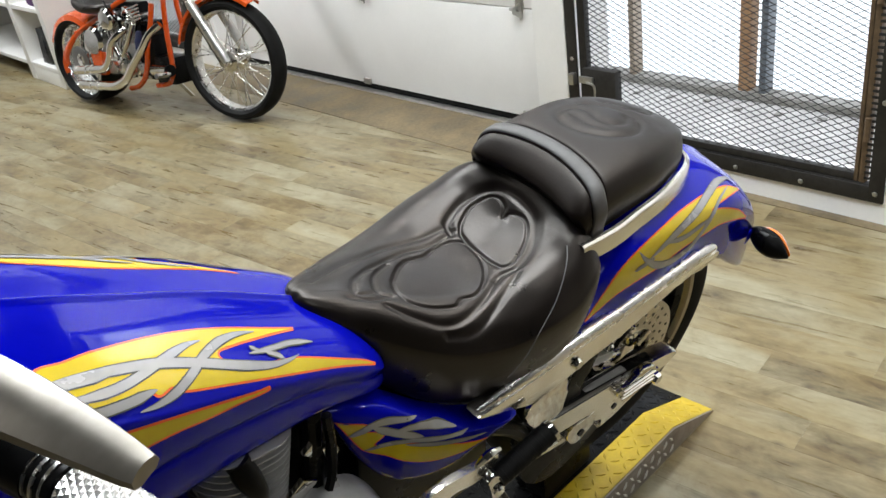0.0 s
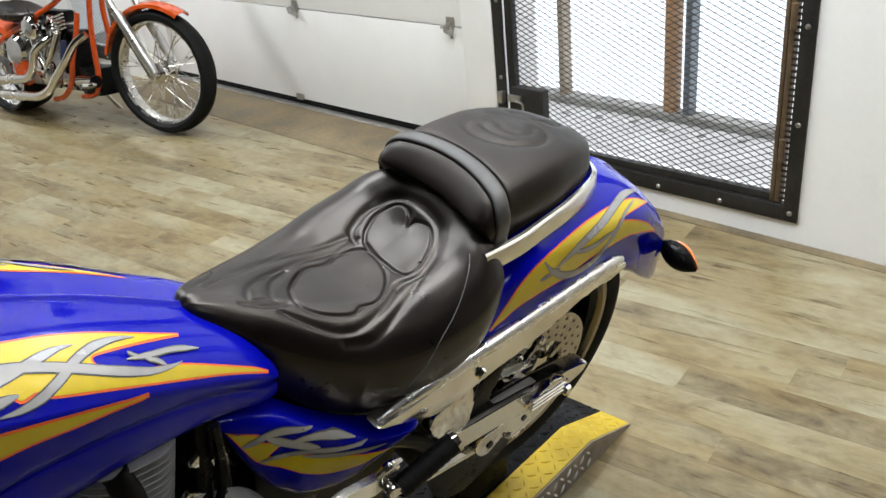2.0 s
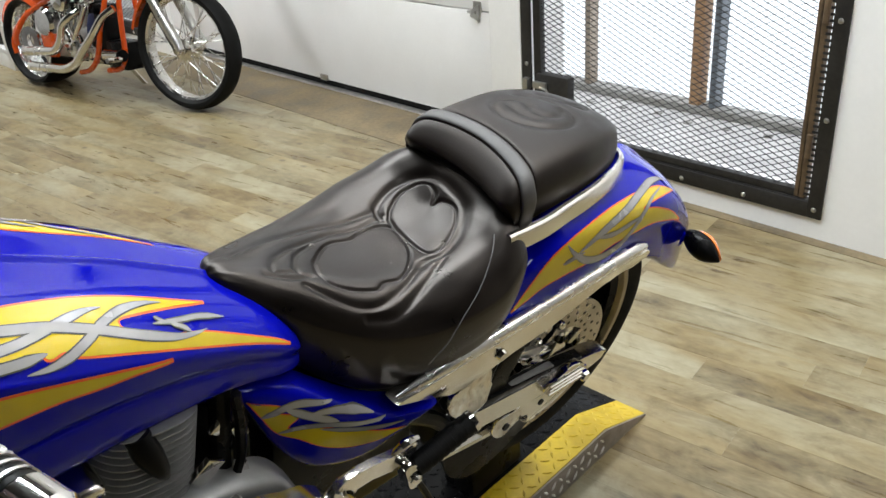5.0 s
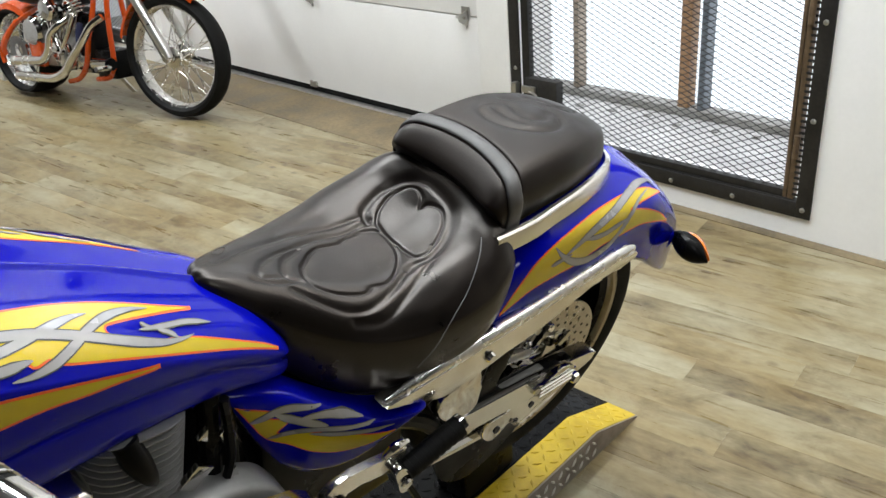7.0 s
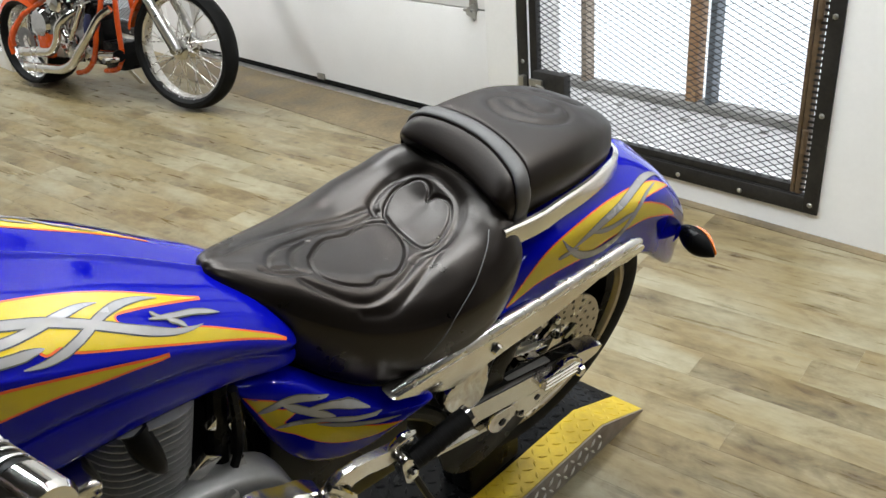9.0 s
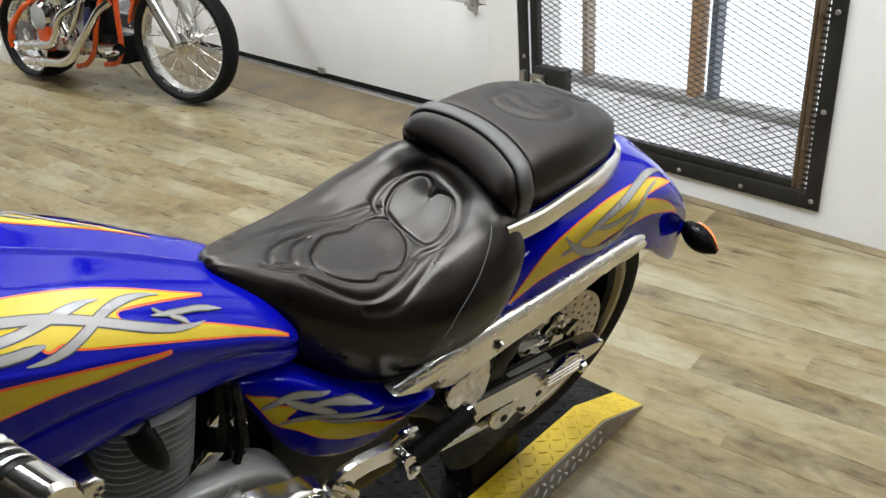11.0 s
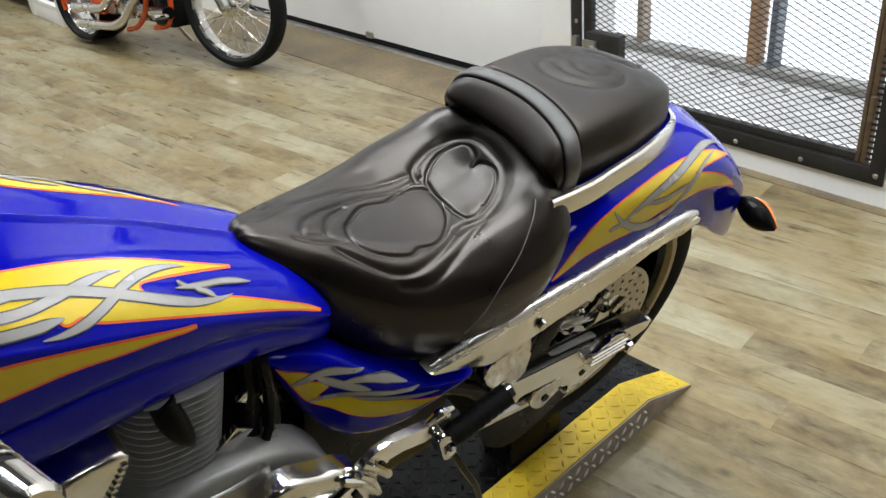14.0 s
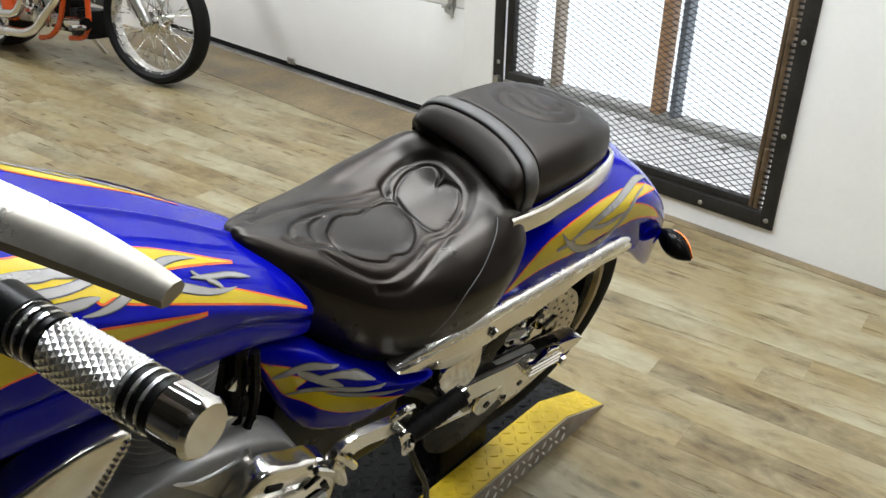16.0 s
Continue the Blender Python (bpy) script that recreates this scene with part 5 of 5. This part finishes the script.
# garage door fittings
for y in (3.76, 2.56):
    part("bottom_bracket", box(DX - 0.012, DX, y - 0.03, y + 0.03, 0.030, 0.062, 0.003), BOLT, gd, "zinc bottom bracket")
    yc = y - 0.09 * (y > 3)
    part("hinge_leaf", prism([(-0.022, 0.572), (0.022, 0.572), (0.024, 0.535), (0.012, 0.512), (0.0, 0.478), (-0.012, 0.512), (-0.024, 0.535)], 0.006, Matrix.Translation((DX, yc, 0)) @ pose(0, 0, 0, 0, 0, 90), 0.0015), BOLT, gd, "pointed zinc hinge")
    part("hinge_leg", prism([(0.0, 0.485), (-0.055, 0.52), (-0.055, 0.545), (0.0, 0.56)], 0.004, pose(DX - 0.004, y - 0.09 * (y > 3) - 0.012, 0)), BOLT, gd)
    part("hinge_pin", tube([(DX - 0.03, y - 0.025 - 0.09 * (y > 3), 0.532), (DX - 0.03, y + 0.03 - 0.09 * (y > 3), 0.532)], 0.008, 8), BOLT, gd)
part("stop_angle", box(DX - 0.05, DX - 0.002, 2.335, 2.365, 0.0, 0.14, 0.002), BOLT, gd, "zinc track bracket")
jamb = mesh_object("trim", box(WX - 0.012, WX - 0.001, CY1 + 0.003, 2.335, 0.0, 2.5, 0.003), WHITE)
tagged(jamb, "white painted door casing", "trim", kind="structure")
thr = mesh_object("baseboard", box(DX - 0.05, DX - 0.001, 2.34, 5.1, -0.001, 0.006, 0.002), ALU)
tagged(thr, "worn metal threshold strip under the garage door", "trim", kind="structure")
part("eye_box", box(WX - 0.03, WX - 0.002, 5.16, 5.2, 0.12, 0.2, 0.004), BOLT, gd)
# ------------------------------------------------------------------ orange motorcycle
OB = thing("motorcycle", "orange chopper motorcycle with spoked chrome front wheel and exposed frame", "motorcycle", m=pose(2.06, 4.02, 0.006, 6, 0, 101))
RF, RR, XR = 0.314, 0.255, 1.34


FORKMETAL = worn("fork_aluminium", 0.32, 0.9, (0.62, 0.61, 0.58), (0.50, 0.49, 0.47), 12)


def spoked(parent, name, x, r, w, spokes):
    wh = new(name)
    wh.parent = parent
    wh.matrix_local = Matrix.Translation((x, 0, r))
    part("tyre", lathe([(r * 0.83, -w * 0.33), (r * 0.88, -w * 0.48), (r * 0.94, -w * 0.5), (r * 0.985, -w * 0.3), (r, 0), (r * 0.985, w * 0.3), (r * 0.94, w * 0.5), (r * 0.88, w * 0.48), (r * 0.83, w * 0.33)], 72, "Y", close=True), RUBBER, wh, "black tyre")
    part("rim", lathe([(r * 0.795, -w * 0.26), (r * 0.845, -w * 0.34), (r * 0.85, -w * 0.30), (r * 0.82, -w * 0.15), (r * 0.81, 0), (r * 0.82, w * 0.15), (r * 0.85, w * 0.30), (r * 0.845, w * 0.34), (r * 0.795, w * 0.26), (r * 0.775, 0)], 72, "Y", close=True), SATIN, wh, "chrome rim")
    part("hub", lathe([(0.0, -0.065), (0.022, -0.065), (0.026, -0.05), (0.055, -0.045), (0.055, -0.036), (0.026, -0.025), (0.024, 0.025), (0.055, 0.036), (0.055, 0.045), (0.026, 0.05), (0.022, 0.065), (0.0, 0.065)], 28, "Y"), CHROME, wh, "chrome hub")
    for k in range(spokes):
        side = 1 if k % 2 else -1
        a = 2 * math.pi * k / spokes
        b = a + (0.55 if (k // 2) % 2 else -0.55)
        part("spoke", tube([(0.05 * math.cos(a), side * 0.04, 0.05 * math.sin(a)), (r * 0.76 * math.cos(b), side * 0.006, r * 0.76 * math.sin(b))], 0.0026, 5), SATIN, wh)
    return wh


STEER = pose(0, 0, 0, 0, 0, 9)
fwheel = spoked(OB, "front_wheel", 0.0, RF, 0.105, 40)
fwheel.matrix_local = STEER @ Matrix.Translation((0, 0, RF))
rw = spoked(OB, "rear_wheel", XR, RR, 0.20, 20)
part("brake_disc", lathe([(0.04, 0.075), (0.085, 0.075), (0.085, 0.08), (0.04, 0.08)], 40, "Y", close=True), GREYMETAL, rw)

for s in (-1, 1):
    part("fork_leg", tube([(-0.02, s * 0.085, 0.32), (0.0, s * 0.085, 0.36), (0.16, s * 0.085, 0.62)], [0.021, 0.025, 0.024], 14), FORKMETAL, OB, "polished fork leg", m=STEER)
    part("fork_tube", tube([(0.15, s * 0.085, 0.60), (0.46, s * 0.085, 1.10)], 0.0175, 14), FORKMETAL, OB, m=STEER)
    part("axle_cap", lathe([(0, 0.10), (0.016, 0.10), (0.022, 0.09), (0.022, 0.06)], 12, "Y", (0, 0 if s > 0 else -0.165, RF)), CHROME, OB, m=STEER)
for z, x in ((0.90, 0.335), (1.06, 0.435)):
    part("yoke", box(x - 0.035, x + 0.06, -0.12, 0.12, z - 0.02, z + 0.02, 0.01), CHROME, OB)
part("handlebar", tube([(0.45, -0.36, 1.22), (0.44, -0.2, 1.20), (0.45, 0.0, 1.12), (0.44, 0.2, 1.20), (0.45, 0.36, 1.22)], 0.0125, 12, 4), CHROME, OB)


def arc_fender(cx, cz, r, a0, a1, w, thick, drop):
    bm = bmesh.new()
    rings = []
    for k in range(29):
        a = a0 + (a1 - a0) * k / 28
        prof = [(-w, r - drop), (-w * 0.9, r - drop * 0.3), (-w * 0.5, r), (0, r + 0.006), (w * 0.5, r), (w * 0.9, r - drop * 0.3), (w, r - drop)]
        prof += [(y * 0.96, q - thick) for y, q in reversed(prof)]
        rings.append([(cx + q * math.cos(a), y, cz + q * math.sin(a)) for y, q in prof])
    return skin(bm, rings)


part("front_fender", arc_fender(0, RF, RF + 0.035, radians(15), radians(122), 0.052, 0.004, 0.022), ORANGE, OB, "slim orange front fender", 50, STEER)
part("fender_stay", tube([(0.22, 0.066, 0.57), (0.10, 0.085, 0.44), (0.0, 0.09, RF)], 0.006, 8), CHROME, OB)
part("rear_fender", arc_fender(XR, RR, RR + 0.03, radians(22), radians(128), 0.10, 0.004, 0.045), ORANGE, OB, "orange rear fender", 50)

tubes = ([(0.40, 0.03, 0.84), (0.455, 0.04, 0.62), (0.458, 0.055, 0.45), (0.450, 0.065, 0.30), (0.455, 0.07, 0.22), (0.50, 0.075, 0.172), (0.60, 0.08, 0.155)],
         [(0.40, -0.03, 0.84), (0.455, -0.04, 0.62), (0.458, -0.055, 0.45), (0.450, -0.065, 0.30), (0.455, -0.07, 0.22), (0.50, -0.075, 0.172), (1.0, -0.09, 0.155), (1.17, -0.12, 0.19), (XR, -0.145, RR)],
         [(0.40, 0.0, 0.86), (0.75, 0.02, 0.655), (0.90, 0.05, 0.585), (1.06, 0.06, 0.515), (1.20, 0.09, 0.455), (1.28, 0.12, 0.40), (1.35, 0.15, 0.30), (1.36, 0.15, 0.24)],
         [(0.90, -0.05, 0.585), (1.08, -0.07, 0.50), (1.22, -0.12, 0.40), (XR, -0.15, RR + 0.01)],
         [(1.25, 0.11, 0.43), (1.36, 0.135, 0.33), (1.40, 0.145, 0.25), (1.39, 0.145, 0.19)],
         [(0.545, 0.055, 0.60), (0.575, 0.07, 0.48), (0.62, 0.08, 0.38), (0.655, 0.085, 0.27), (0.70, 0.085, 0.195), (0.775, 0.085, 0.14), (0.86, 0.085, 0.12)])
for p in tubes:
    part("frame_tube", tube(p, 0.0145, 12, 5), ORANGE, OB, "orange frame tube")


def otank(z, b, h):
    return [(0, z + h), (b * 0.7, z + h * 0.8), (b, z), (b * 0.8, z - h * 0.7), (0, z - h * 0.8)]


part("fuel_tank", loft([(0.52, otank(0.97, 0.02, 0.02)), (0.58, otank(0.97, 0.09, 0.07)), (0.70, otank(0.95, 0.125, 0.09)), (0.85, otank(0.90, 0.115, 0.075)), (0.98, otank(0.83, 0.06, 0.04)), (1.01, otank(0.81, 0.02, 0.015))]), ORANGE, OB, "orange fuel tank", 60)
part("saddle", loft([(1.0, [(0, 0.735), (0.04, 0.73), (0.05, 0.71), (0, 0.70)]), (1.08, [(0, 0.72), (0.11, 0.735), (0.125, 0.70), (0, 0.685)]), (1.22, [(0, 0.70), (0.135, 0.73), (0.15, 0.69), (0, 0.665)]), (1.33, [(0, 0.74), (0.12, 0.765), (0.13, 0.72), (0, 0.68)]), (1.37, [(0, 0.78), (0.06, 0.78), (0.07, 0.75), (0, 0.73)])]), LEATHER, OB, "black leather solo saddle", 60)
part("oil_tank", lathe([(0.0, -0.11), (0.07, -0.11), (0.085, -0.09), (0.085, 0.09), (0.07, 0.11), (0.0, 0.11)], 32, "Y", (1.07, 0, 0.55)), CHROME, OB, "chrome oil tank")
part("tool_box", box(1.10, 1.21, 0.085, 0.125, 0.27, 0.47, 0.015), ORANGE, OB, "orange side cover")


for cx, tilt in ((0.77, -22), (0.86, 22)):
    m = pose(cx, 0, 0.44, 0, tilt, 0)
    body = part("cylinder", lathe([(0, -0.02), (0.058, -0.02), (0.058, 0.144), (0, 0.144)], 24, "Z"), ALU, OB, "finned aluminium cylinder", 30, m)
    for k in range(9):
        part("fin", lathe([(0, 0), (0.069, 0), (0.072, 0.002), (0.072, 0.006), (0.069, 0.008), (0, 0.008)], 24, "Z"), ALU, body, "", 30, Matrix.Translation((0, 0, 0.016 * k)))
    part("rocker_box", box(-0.075, 0.075, -0.07, 0.07, 0.145, 0.225, 0.022, m=m), CHROME, OB, "chrome rocker box")
    for d in (-0.02, 0.02):
        part("pushrod_tube", tube([m @ Vector((d, 0.085, 0.15)), (0.815 + d, 0.095, 0.36)], 0.010, 10), CHROME, OB)
part("crankcase", lathe([(0.0, -0.10), (0.09, -0.10), (0.125, -0.07), (0.13, 0.0), (0.125, 0.06), (0.085, 0.095), (0.05, 0.10), (0.0, 0.105)], 36, "Y", (0.815, 0, 0.36)), ALU, OB, "polished crankcase")
part("cam_cover", plate([(0.72, 0.40), (0.80, 0.43), (0.88, 0.40), (0.90, 0.34), (0.84, 0.28), (0.75, 0.29), (0.71, 0.34)], 0.03, 0.095, bev=0.008), CHROME, OB, "chrome cam cover")
part("gearbox", box(0.96, 1.13, -0.09, 0.09, 0.25, 0.42, 0.03), ALU, OB, "polished gearbox")
part("air_cleaner", lathe([(0.0, 0.165), (0.055, 0.16), (0.07, 0.145), (0.07, 0.115), (0.05, 0.105), (0.03, 0.08)], 32, "Y", (0.83, 0, 0.60)), CHROME, OB, "chrome round air cleaner")
part("lower_cover", box(0.60, 0.72, -0.07, 0.085, 0.225, 0.33, 0.015), CHROME, OB)
part("regulator", lathe([(0, -0.05), (0.055, -0.05), (0.06, -0.04), (0.06, 0.05), (0.045, 0.06), (0, 0.06)], 24, "Y", (0.50, 0, 0.27)), BLACK, OB, "black oil filter")
part("filter_band", lathe([(0.061, -0.012), (0.064, -0.01), (0.064, 0.03), (0.061, 0.032)], 24, "Y", (0.50, 0, 0.27), close=True), CHROME, OB)
for line in ([(0.74, 0.11, 0.47), (0.777, 0.15, 0.438), (0.832, 0.17, 0.391), (0.870, 0.172, 0.310), (0.935, 0.172, 0.252), (1.03, 0.172, 0.236), (1.14, 0.172, 0.228), (1.21, 0.172, 0.222)], [(0.44, 0.10, 0.50), (0.500, 0.14, 0.45), (0.564, 0.165, 0.367), (0.666, 0.175, 0.274), (0.745, 0.178, 0.200), (0.850, 0.178, 0.158), (0.97, 0.178, 0.148), (1.12, 0.178, 0.142), (1.18, 0.178, 0.140)]):
    pipe = part("exhaust_pipe", tube(line, [0.019, 0.020, 0.021, 0.022, 0.024] + [0.026] * (len(line) - 5), 18, 5), CHROME, OB, "chrome exhaust pipe")
    part("pipe_tip", tube([line[-1], Vector(line[-1]) + Vector((0.03, 0, -0.002))], [0.0275, 0.0275], 18), SATIN, pipe)
    for f in (0.35, 0.8):
        c = Vector(line[-3]).lerp(Vector(line[-2]), f)
        part("clamp", tube([c - Vector((0.008, 0, 0)), c + Vector((0.008, 0, 0))], 0.0285, 18), SATIN, pipe)
part("forward_control", tube([(0.56, 0.09, 0.30), (0.47, 0.16, 0.31), (0.45, 0.25, 0.32)], 0.014, 10, 3), CHROME, OB)
part("stand_leg", tube([(0.75, -0.1, 0.20), (0.72, -0.22, 0.02), (0.72, -0.26, 0.008)], 0.012, 8, 3), CHROME, OB)
NAVY = worn("navy_cloth", 0.85, 0, (0.004, 0.006, 0.030), (0.008, 0.011, 0.05), 20, 0.3)
part("tool_roll", tube([(0.565, 0.06, 0.60), (0.575, 0.075, 0.52), (0.585, 0.08, 0.42), (0.59, 0.08, 0.36)], [0.022, 0.032, 0.034, 0.016], 14, 4), NAVY, OB, "navy cloth roll tied to the frame")
part("ignition_wire", tube([(0.70, 0.1, 0.50), (0.74, 0.15, 0.62), (0.80, 0.14, 0.68)], 0.005, 6, 4), BLACK, OB)

place = {"fuel_tank": Matrix.Translation((-0.12, 0, 0.03)) @ Matrix.Diagonal((1.1, 1, 0.8, 1)), "saddle": Matrix.Translation((-0.05, 0, -0.14)) @ Matrix.Diagonal((0.95, 0.9, 1, 1)), "oil_tank": Matrix.Translation((0.02, 0.02, -0.165)), "tool_box": Matrix.Translation((-0.07, 0.0, -0.08)), "regulator": Matrix.Translation((0.02, 0.02, -0.03)), "filter_band": Matrix.Translation((0.02, 0.02, -0.03)), "tool_roll": Matrix.Translation((0.29, 0.075, 0.10)) @ Matrix.Scale(0.6, 4), "gearbox": Matrix.Translation((0.0, 0, -0.06)), "forward_control": Matrix.Translation((-0.10, 0, -0.06)), "ignition_wire": Matrix.Translation((0.06, 0, -0.06))}
shrink = pose(0.88, 0, 0.30) @ Matrix.Scale(0.9, 4) @ pose(-0.815, 0, -0.36)
for ob in OB.children:
    kind = ob.name.split(".")[0]
    if kind in place:
        ob.matrix_local = place[kind]
    elif kind in ("rocker_box", "pushrod_tube", "crankcase", "cam_cover", "air_cleaner", "lower_cover"):
        ob.matrix_local = shrink
for ob, (cx, tilt) in zip([o for o in OB.children if o.name.startswith("cylinder")], ((0.77, -22), (0.86, 22))):
    ob.matrix_local = shrink @ pose(cx, 0, 0.44, 0, tilt, 0)
part("front_box", box(0.44, 0.60, -0.06, 0.075, 0.165, 0.315, 0.012), BLACK, OB, "black oil cooler box")
# Added box: its black stands in for dark gaps between the engine parts.
part("engine_mass", box(0.62, 1.12, -0.07, 0.045, 0.17, 0.50, 0.02), BLACK, OB, "black backing box for the dark gaps behind the chrome")
part("oil_can", tube([(0.44, 0.10, 0.252), (0.575, 0.10, 0.246)], 0.031, 18), CHROME, OB, "chrome oil filter can")
part("can_cap", tube([(0.425, 0.10, 0.253), (0.441, 0.10, 0.252)], 0.033, 18), BLACK, OB)
for k in range(5):
    part("rocker_fin", box(-0.09, 0.09, 0.075, 0.088, 0.0, 0.008, 0.003, m=pose(0.98, 0, 0.445 + 0.016 * k, 0, 14, 0)), SATIN, OB)
    part("rocker_fin", box(-0.06, 0.06, 0.075, 0.088, 0.0, 0.008, 0.003, m=pose(0.695, 0, 0.505 + 0.018 * k, 0, 14, 0)), SATIN, OB)
part("cam_case", lathe([(0, 0.128), (0.03, 0.128), (0.05, 0.122), (0.066, 0.108), (0.07, 0.08)], 24, "Y", (0.835, 0, 0.252)), SATIN, OB, "round polished cam case")
for k in range(6):
    a = 2 * math.pi * k / 6
    part("case_bolt", lathe([(0, 0.130), (0.006, 0.129), (0.007, 0.118)], 8, "Y", (0.835 + 0.052 * math.cos(a), 0, 0.252 + 0.052 * math.sin(a))), BLACK, OB)
for pts in ([(0.66, 0.12, 0.50), (0.72, 0.135, 0.40), (0.80, 0.13, 0.32)], [(0.90, 0.12, 0.46), (0.86, 0.135, 0.38), (0.83, 0.13, 0.31)]):
    part("pushrod_cover", tube(pts, 0.014, 12, 3), CHROME, OB)
# Two more added black boxes that darken the gaps and close the view.
part("battery_box", box(0.98, 1.10, -0.09, 0.06, 0.20, 0.44, 0.012), BLACK, OB, "black backing box for the dark gaps behind the engine")
part("coil_box", box(0.72, 0.98, -0.05, 0.02, 0.48, 0.60, 0.012), BLACK, OB)

# ------------------------------------------------------------------ white shelf unit
CAB = thing("shelf_unit", "white painted shelf unit with open bays", "shelf unit")
cx0, cx1, cy0, cy1 = 1.77, 2.45, 5.83, 8.3
part("side_panel", box(cx0, cx1, cy0, cy0 + 0.07, 0.0, 2.0, 0.004), WHITE, CAB)
part("side_panel", box(cx0, cx1, 6.42, 6.50, 0.0, 2.0, 0.004), WHITE, CAB)
part("side_panel", box(cx0, cx1, cy1 - 0.04, cy1, 0.0, 2.0, 0.004), WHITE, CAB)
part("back_panel", box(cx1, cx1 + 0.02, cy0, cy1, 0.0, 2.0, 0.002), WHITE, CAB)
part("plinth", box(cx0 + 0.004, cx1, cy0 + 0.071, 6.419, 0.0, 0.10, 0.003), WHITE, CAB)
for z in (0.10, 0.50, 0.93, 1.33, 1.73):
    part("shelf", box(cx0 + 0.002, cx1 - 0.001, cy0 + 0.071, 6.419, z, z + 0.03, 0.003), WHITE, CAB)
    part("shelf", box(cx0 + 0.002, cx1 - 0.001, 6.501, cy1 - 0.041, z, z + 0.03, 0.003), WHITE, CAB)


def soft_bag(name, m, sx, sy, sz, mat, label, category):
    bm = bmesh.new()
    bmesh.ops.create_cube(bm, size=1)
    bmesh.ops.subdivide_edges(bm, edges=bm.edges, cuts=6, use_grid_fill=True)
    for v in bm.verts:
        p = v.co.copy()
        r = max(abs(p.x), abs(p.y)) * 2
        k = 1 - 0.12 * (p.z + 0.5) - 0.05 * abs(p.x * p.y) * 8
        n_ = noise.noise(p * 3.1) * 0.05
        v.co = Vector((p.x * sx * (k + n_), p.y * sy * (k + n_), (p.z + 0.5) * sz * (1 - 0.10 * r * (p.z > 0.3)) + 0))
    ob = tagged(new(name), label, category)
    ob.matrix_world = m
    part("shell", bm, mat, ob, "", 70)
    part("handle", tube([(0, -sy * 0.2, sz * 0.9), (0, -sy * 0.12, sz * 1.08), (0, sy * 0.12, sz * 1.08), (0, sy * 0.2, sz * 0.9)], 0.012, 8, 4), BLACK, ob)
    return ob


soft_bag("tool_bag", pose(1.95, 6.10, 0.131, 0, 0, 5), 0.28, 0.36, 0.26, BLACK, "black cloth tool bag on a white shelf", "bag")
soft_bag("cloth_bag", pose(1.95, 6.12, 0.531, 0, 0, -8), 0.28, 0.36, 0.20, worn("purple_cloth", 0.85, 0, (0.05, 0.012, 0.07), (0.09, 0.03, 0.12), 14, 0.3), "purple cloth bag on a white shelf", "bag")
pack = tagged(new("parts_box"), "dark blue parts box standing on the floor", "box")
pack.matrix_world = pose(1.50, 7.3, 0, 0, 0, 12)
part("carton", box(-0.14, 0.14, -0.2, 0.2, 0.0, 0.13, 0.006), NAVY, pack)
part("lid", box(-0.145, 0.145, -0.205, 0.205, 0.131, 0.165, 0.006), NAVY, pack)
# ------------------------------------------------------------------ floor planks
PW, PL, TURN_P = 0.112, 0.92, 7.5


def plank_mesh():
    bm = box(-PW / 2 + 0.0001, PW / 2 - 0.0001, -PL / 2 + 0.0001, PL / 2 - 0.0001, -0.006, 0.0)
    top = [e for e in bm.edges if all(v.co.z > -1e-6 for v in e.verts)]
    bmesh.ops.bevel(bm, geom=top, offset=0.0003, segments=1, affect="EDGES")
    me = bpy.data.meshes.new("plank")
    bm.to_mesh(me)
    bm.free()
    me.materials.append(PLANK)
    return me


plank = plank_mesh()
turn = pose(1.4, 2.0, 0, 0, 0, TURN_P)
shift = [0.0, 0.41, 0.83, 0.2, 0.62, 1.03]
spots = []
for i in range(-78, 40):
    for j in range(-14, 14):
        q = Vector(((i + 0.5) * PW, (j + 0.5) * PL + shift[i % 6] + 0.13 * ((i * 7) % 5), 0))
        p = turn @ q
        if -5.45 < p.x < 2.66 and -4.6 < p.y < 8.1:
            spots.append(((p - Vector((1.5, 2.4, 0))).length, q))
spots.sort(key=lambda e: e[0])
for _, q in spots[:295]:
    ob = new("plank", plank)
    ob.parent = floor
    ob.matrix_local = turn @ Matrix.Translation(q)
verts, faces = [], []
for _, q in spots[295:]:
    k = len(verts)
    a, b = PW / 2 - 0.0001, PL / 2 - 0.0001
    verts += [(q.x + u, q.y + v, z) for z in (-0.006, 0.0) for u, v in ((-a, -b), (a, -b), (a, b), (-a, b))]
    faces += [(k + 4, k + 5, k + 6, k + 7)] + [(k + n, k + (n + 1) % 4, k + 4 + (n + 1) % 4, k + 4 + n) for n in range(4)]
far_mesh = bpy.data.meshes.new("far_planks")
far_mesh.from_pydata(verts, [], faces)
far_mesh.materials.append(PLANK)
far_planks = new("far_planks", far_mesh)
far_planks.parent = floor
far_planks.matrix_local = turn
tagged(far_planks, "", "", "", "stuff")
strip = mesh_object("floor_strip", box(2.335, 2.70, 2.35, 5.1, -0.004, 0.0025, 0.0008), worn("brown_strip", 0.5, 0, (0.085, 0.063, 0.035), (0.225, 0.172, 0.095), 6, 0.2))
tagged(strip, "darker brown worn floor strip along the door", "floor", kind="structure")
strip2 = mesh_object("floor_strip", box(2.515, 2.559, Y0 + 0.01, 2.345, -0.004, 0.0025, 0.0008), bpy.data.materials["brown_strip"])
tagged(strip2, "darker brown worn floor strip along the wall", "floor", kind="structure")
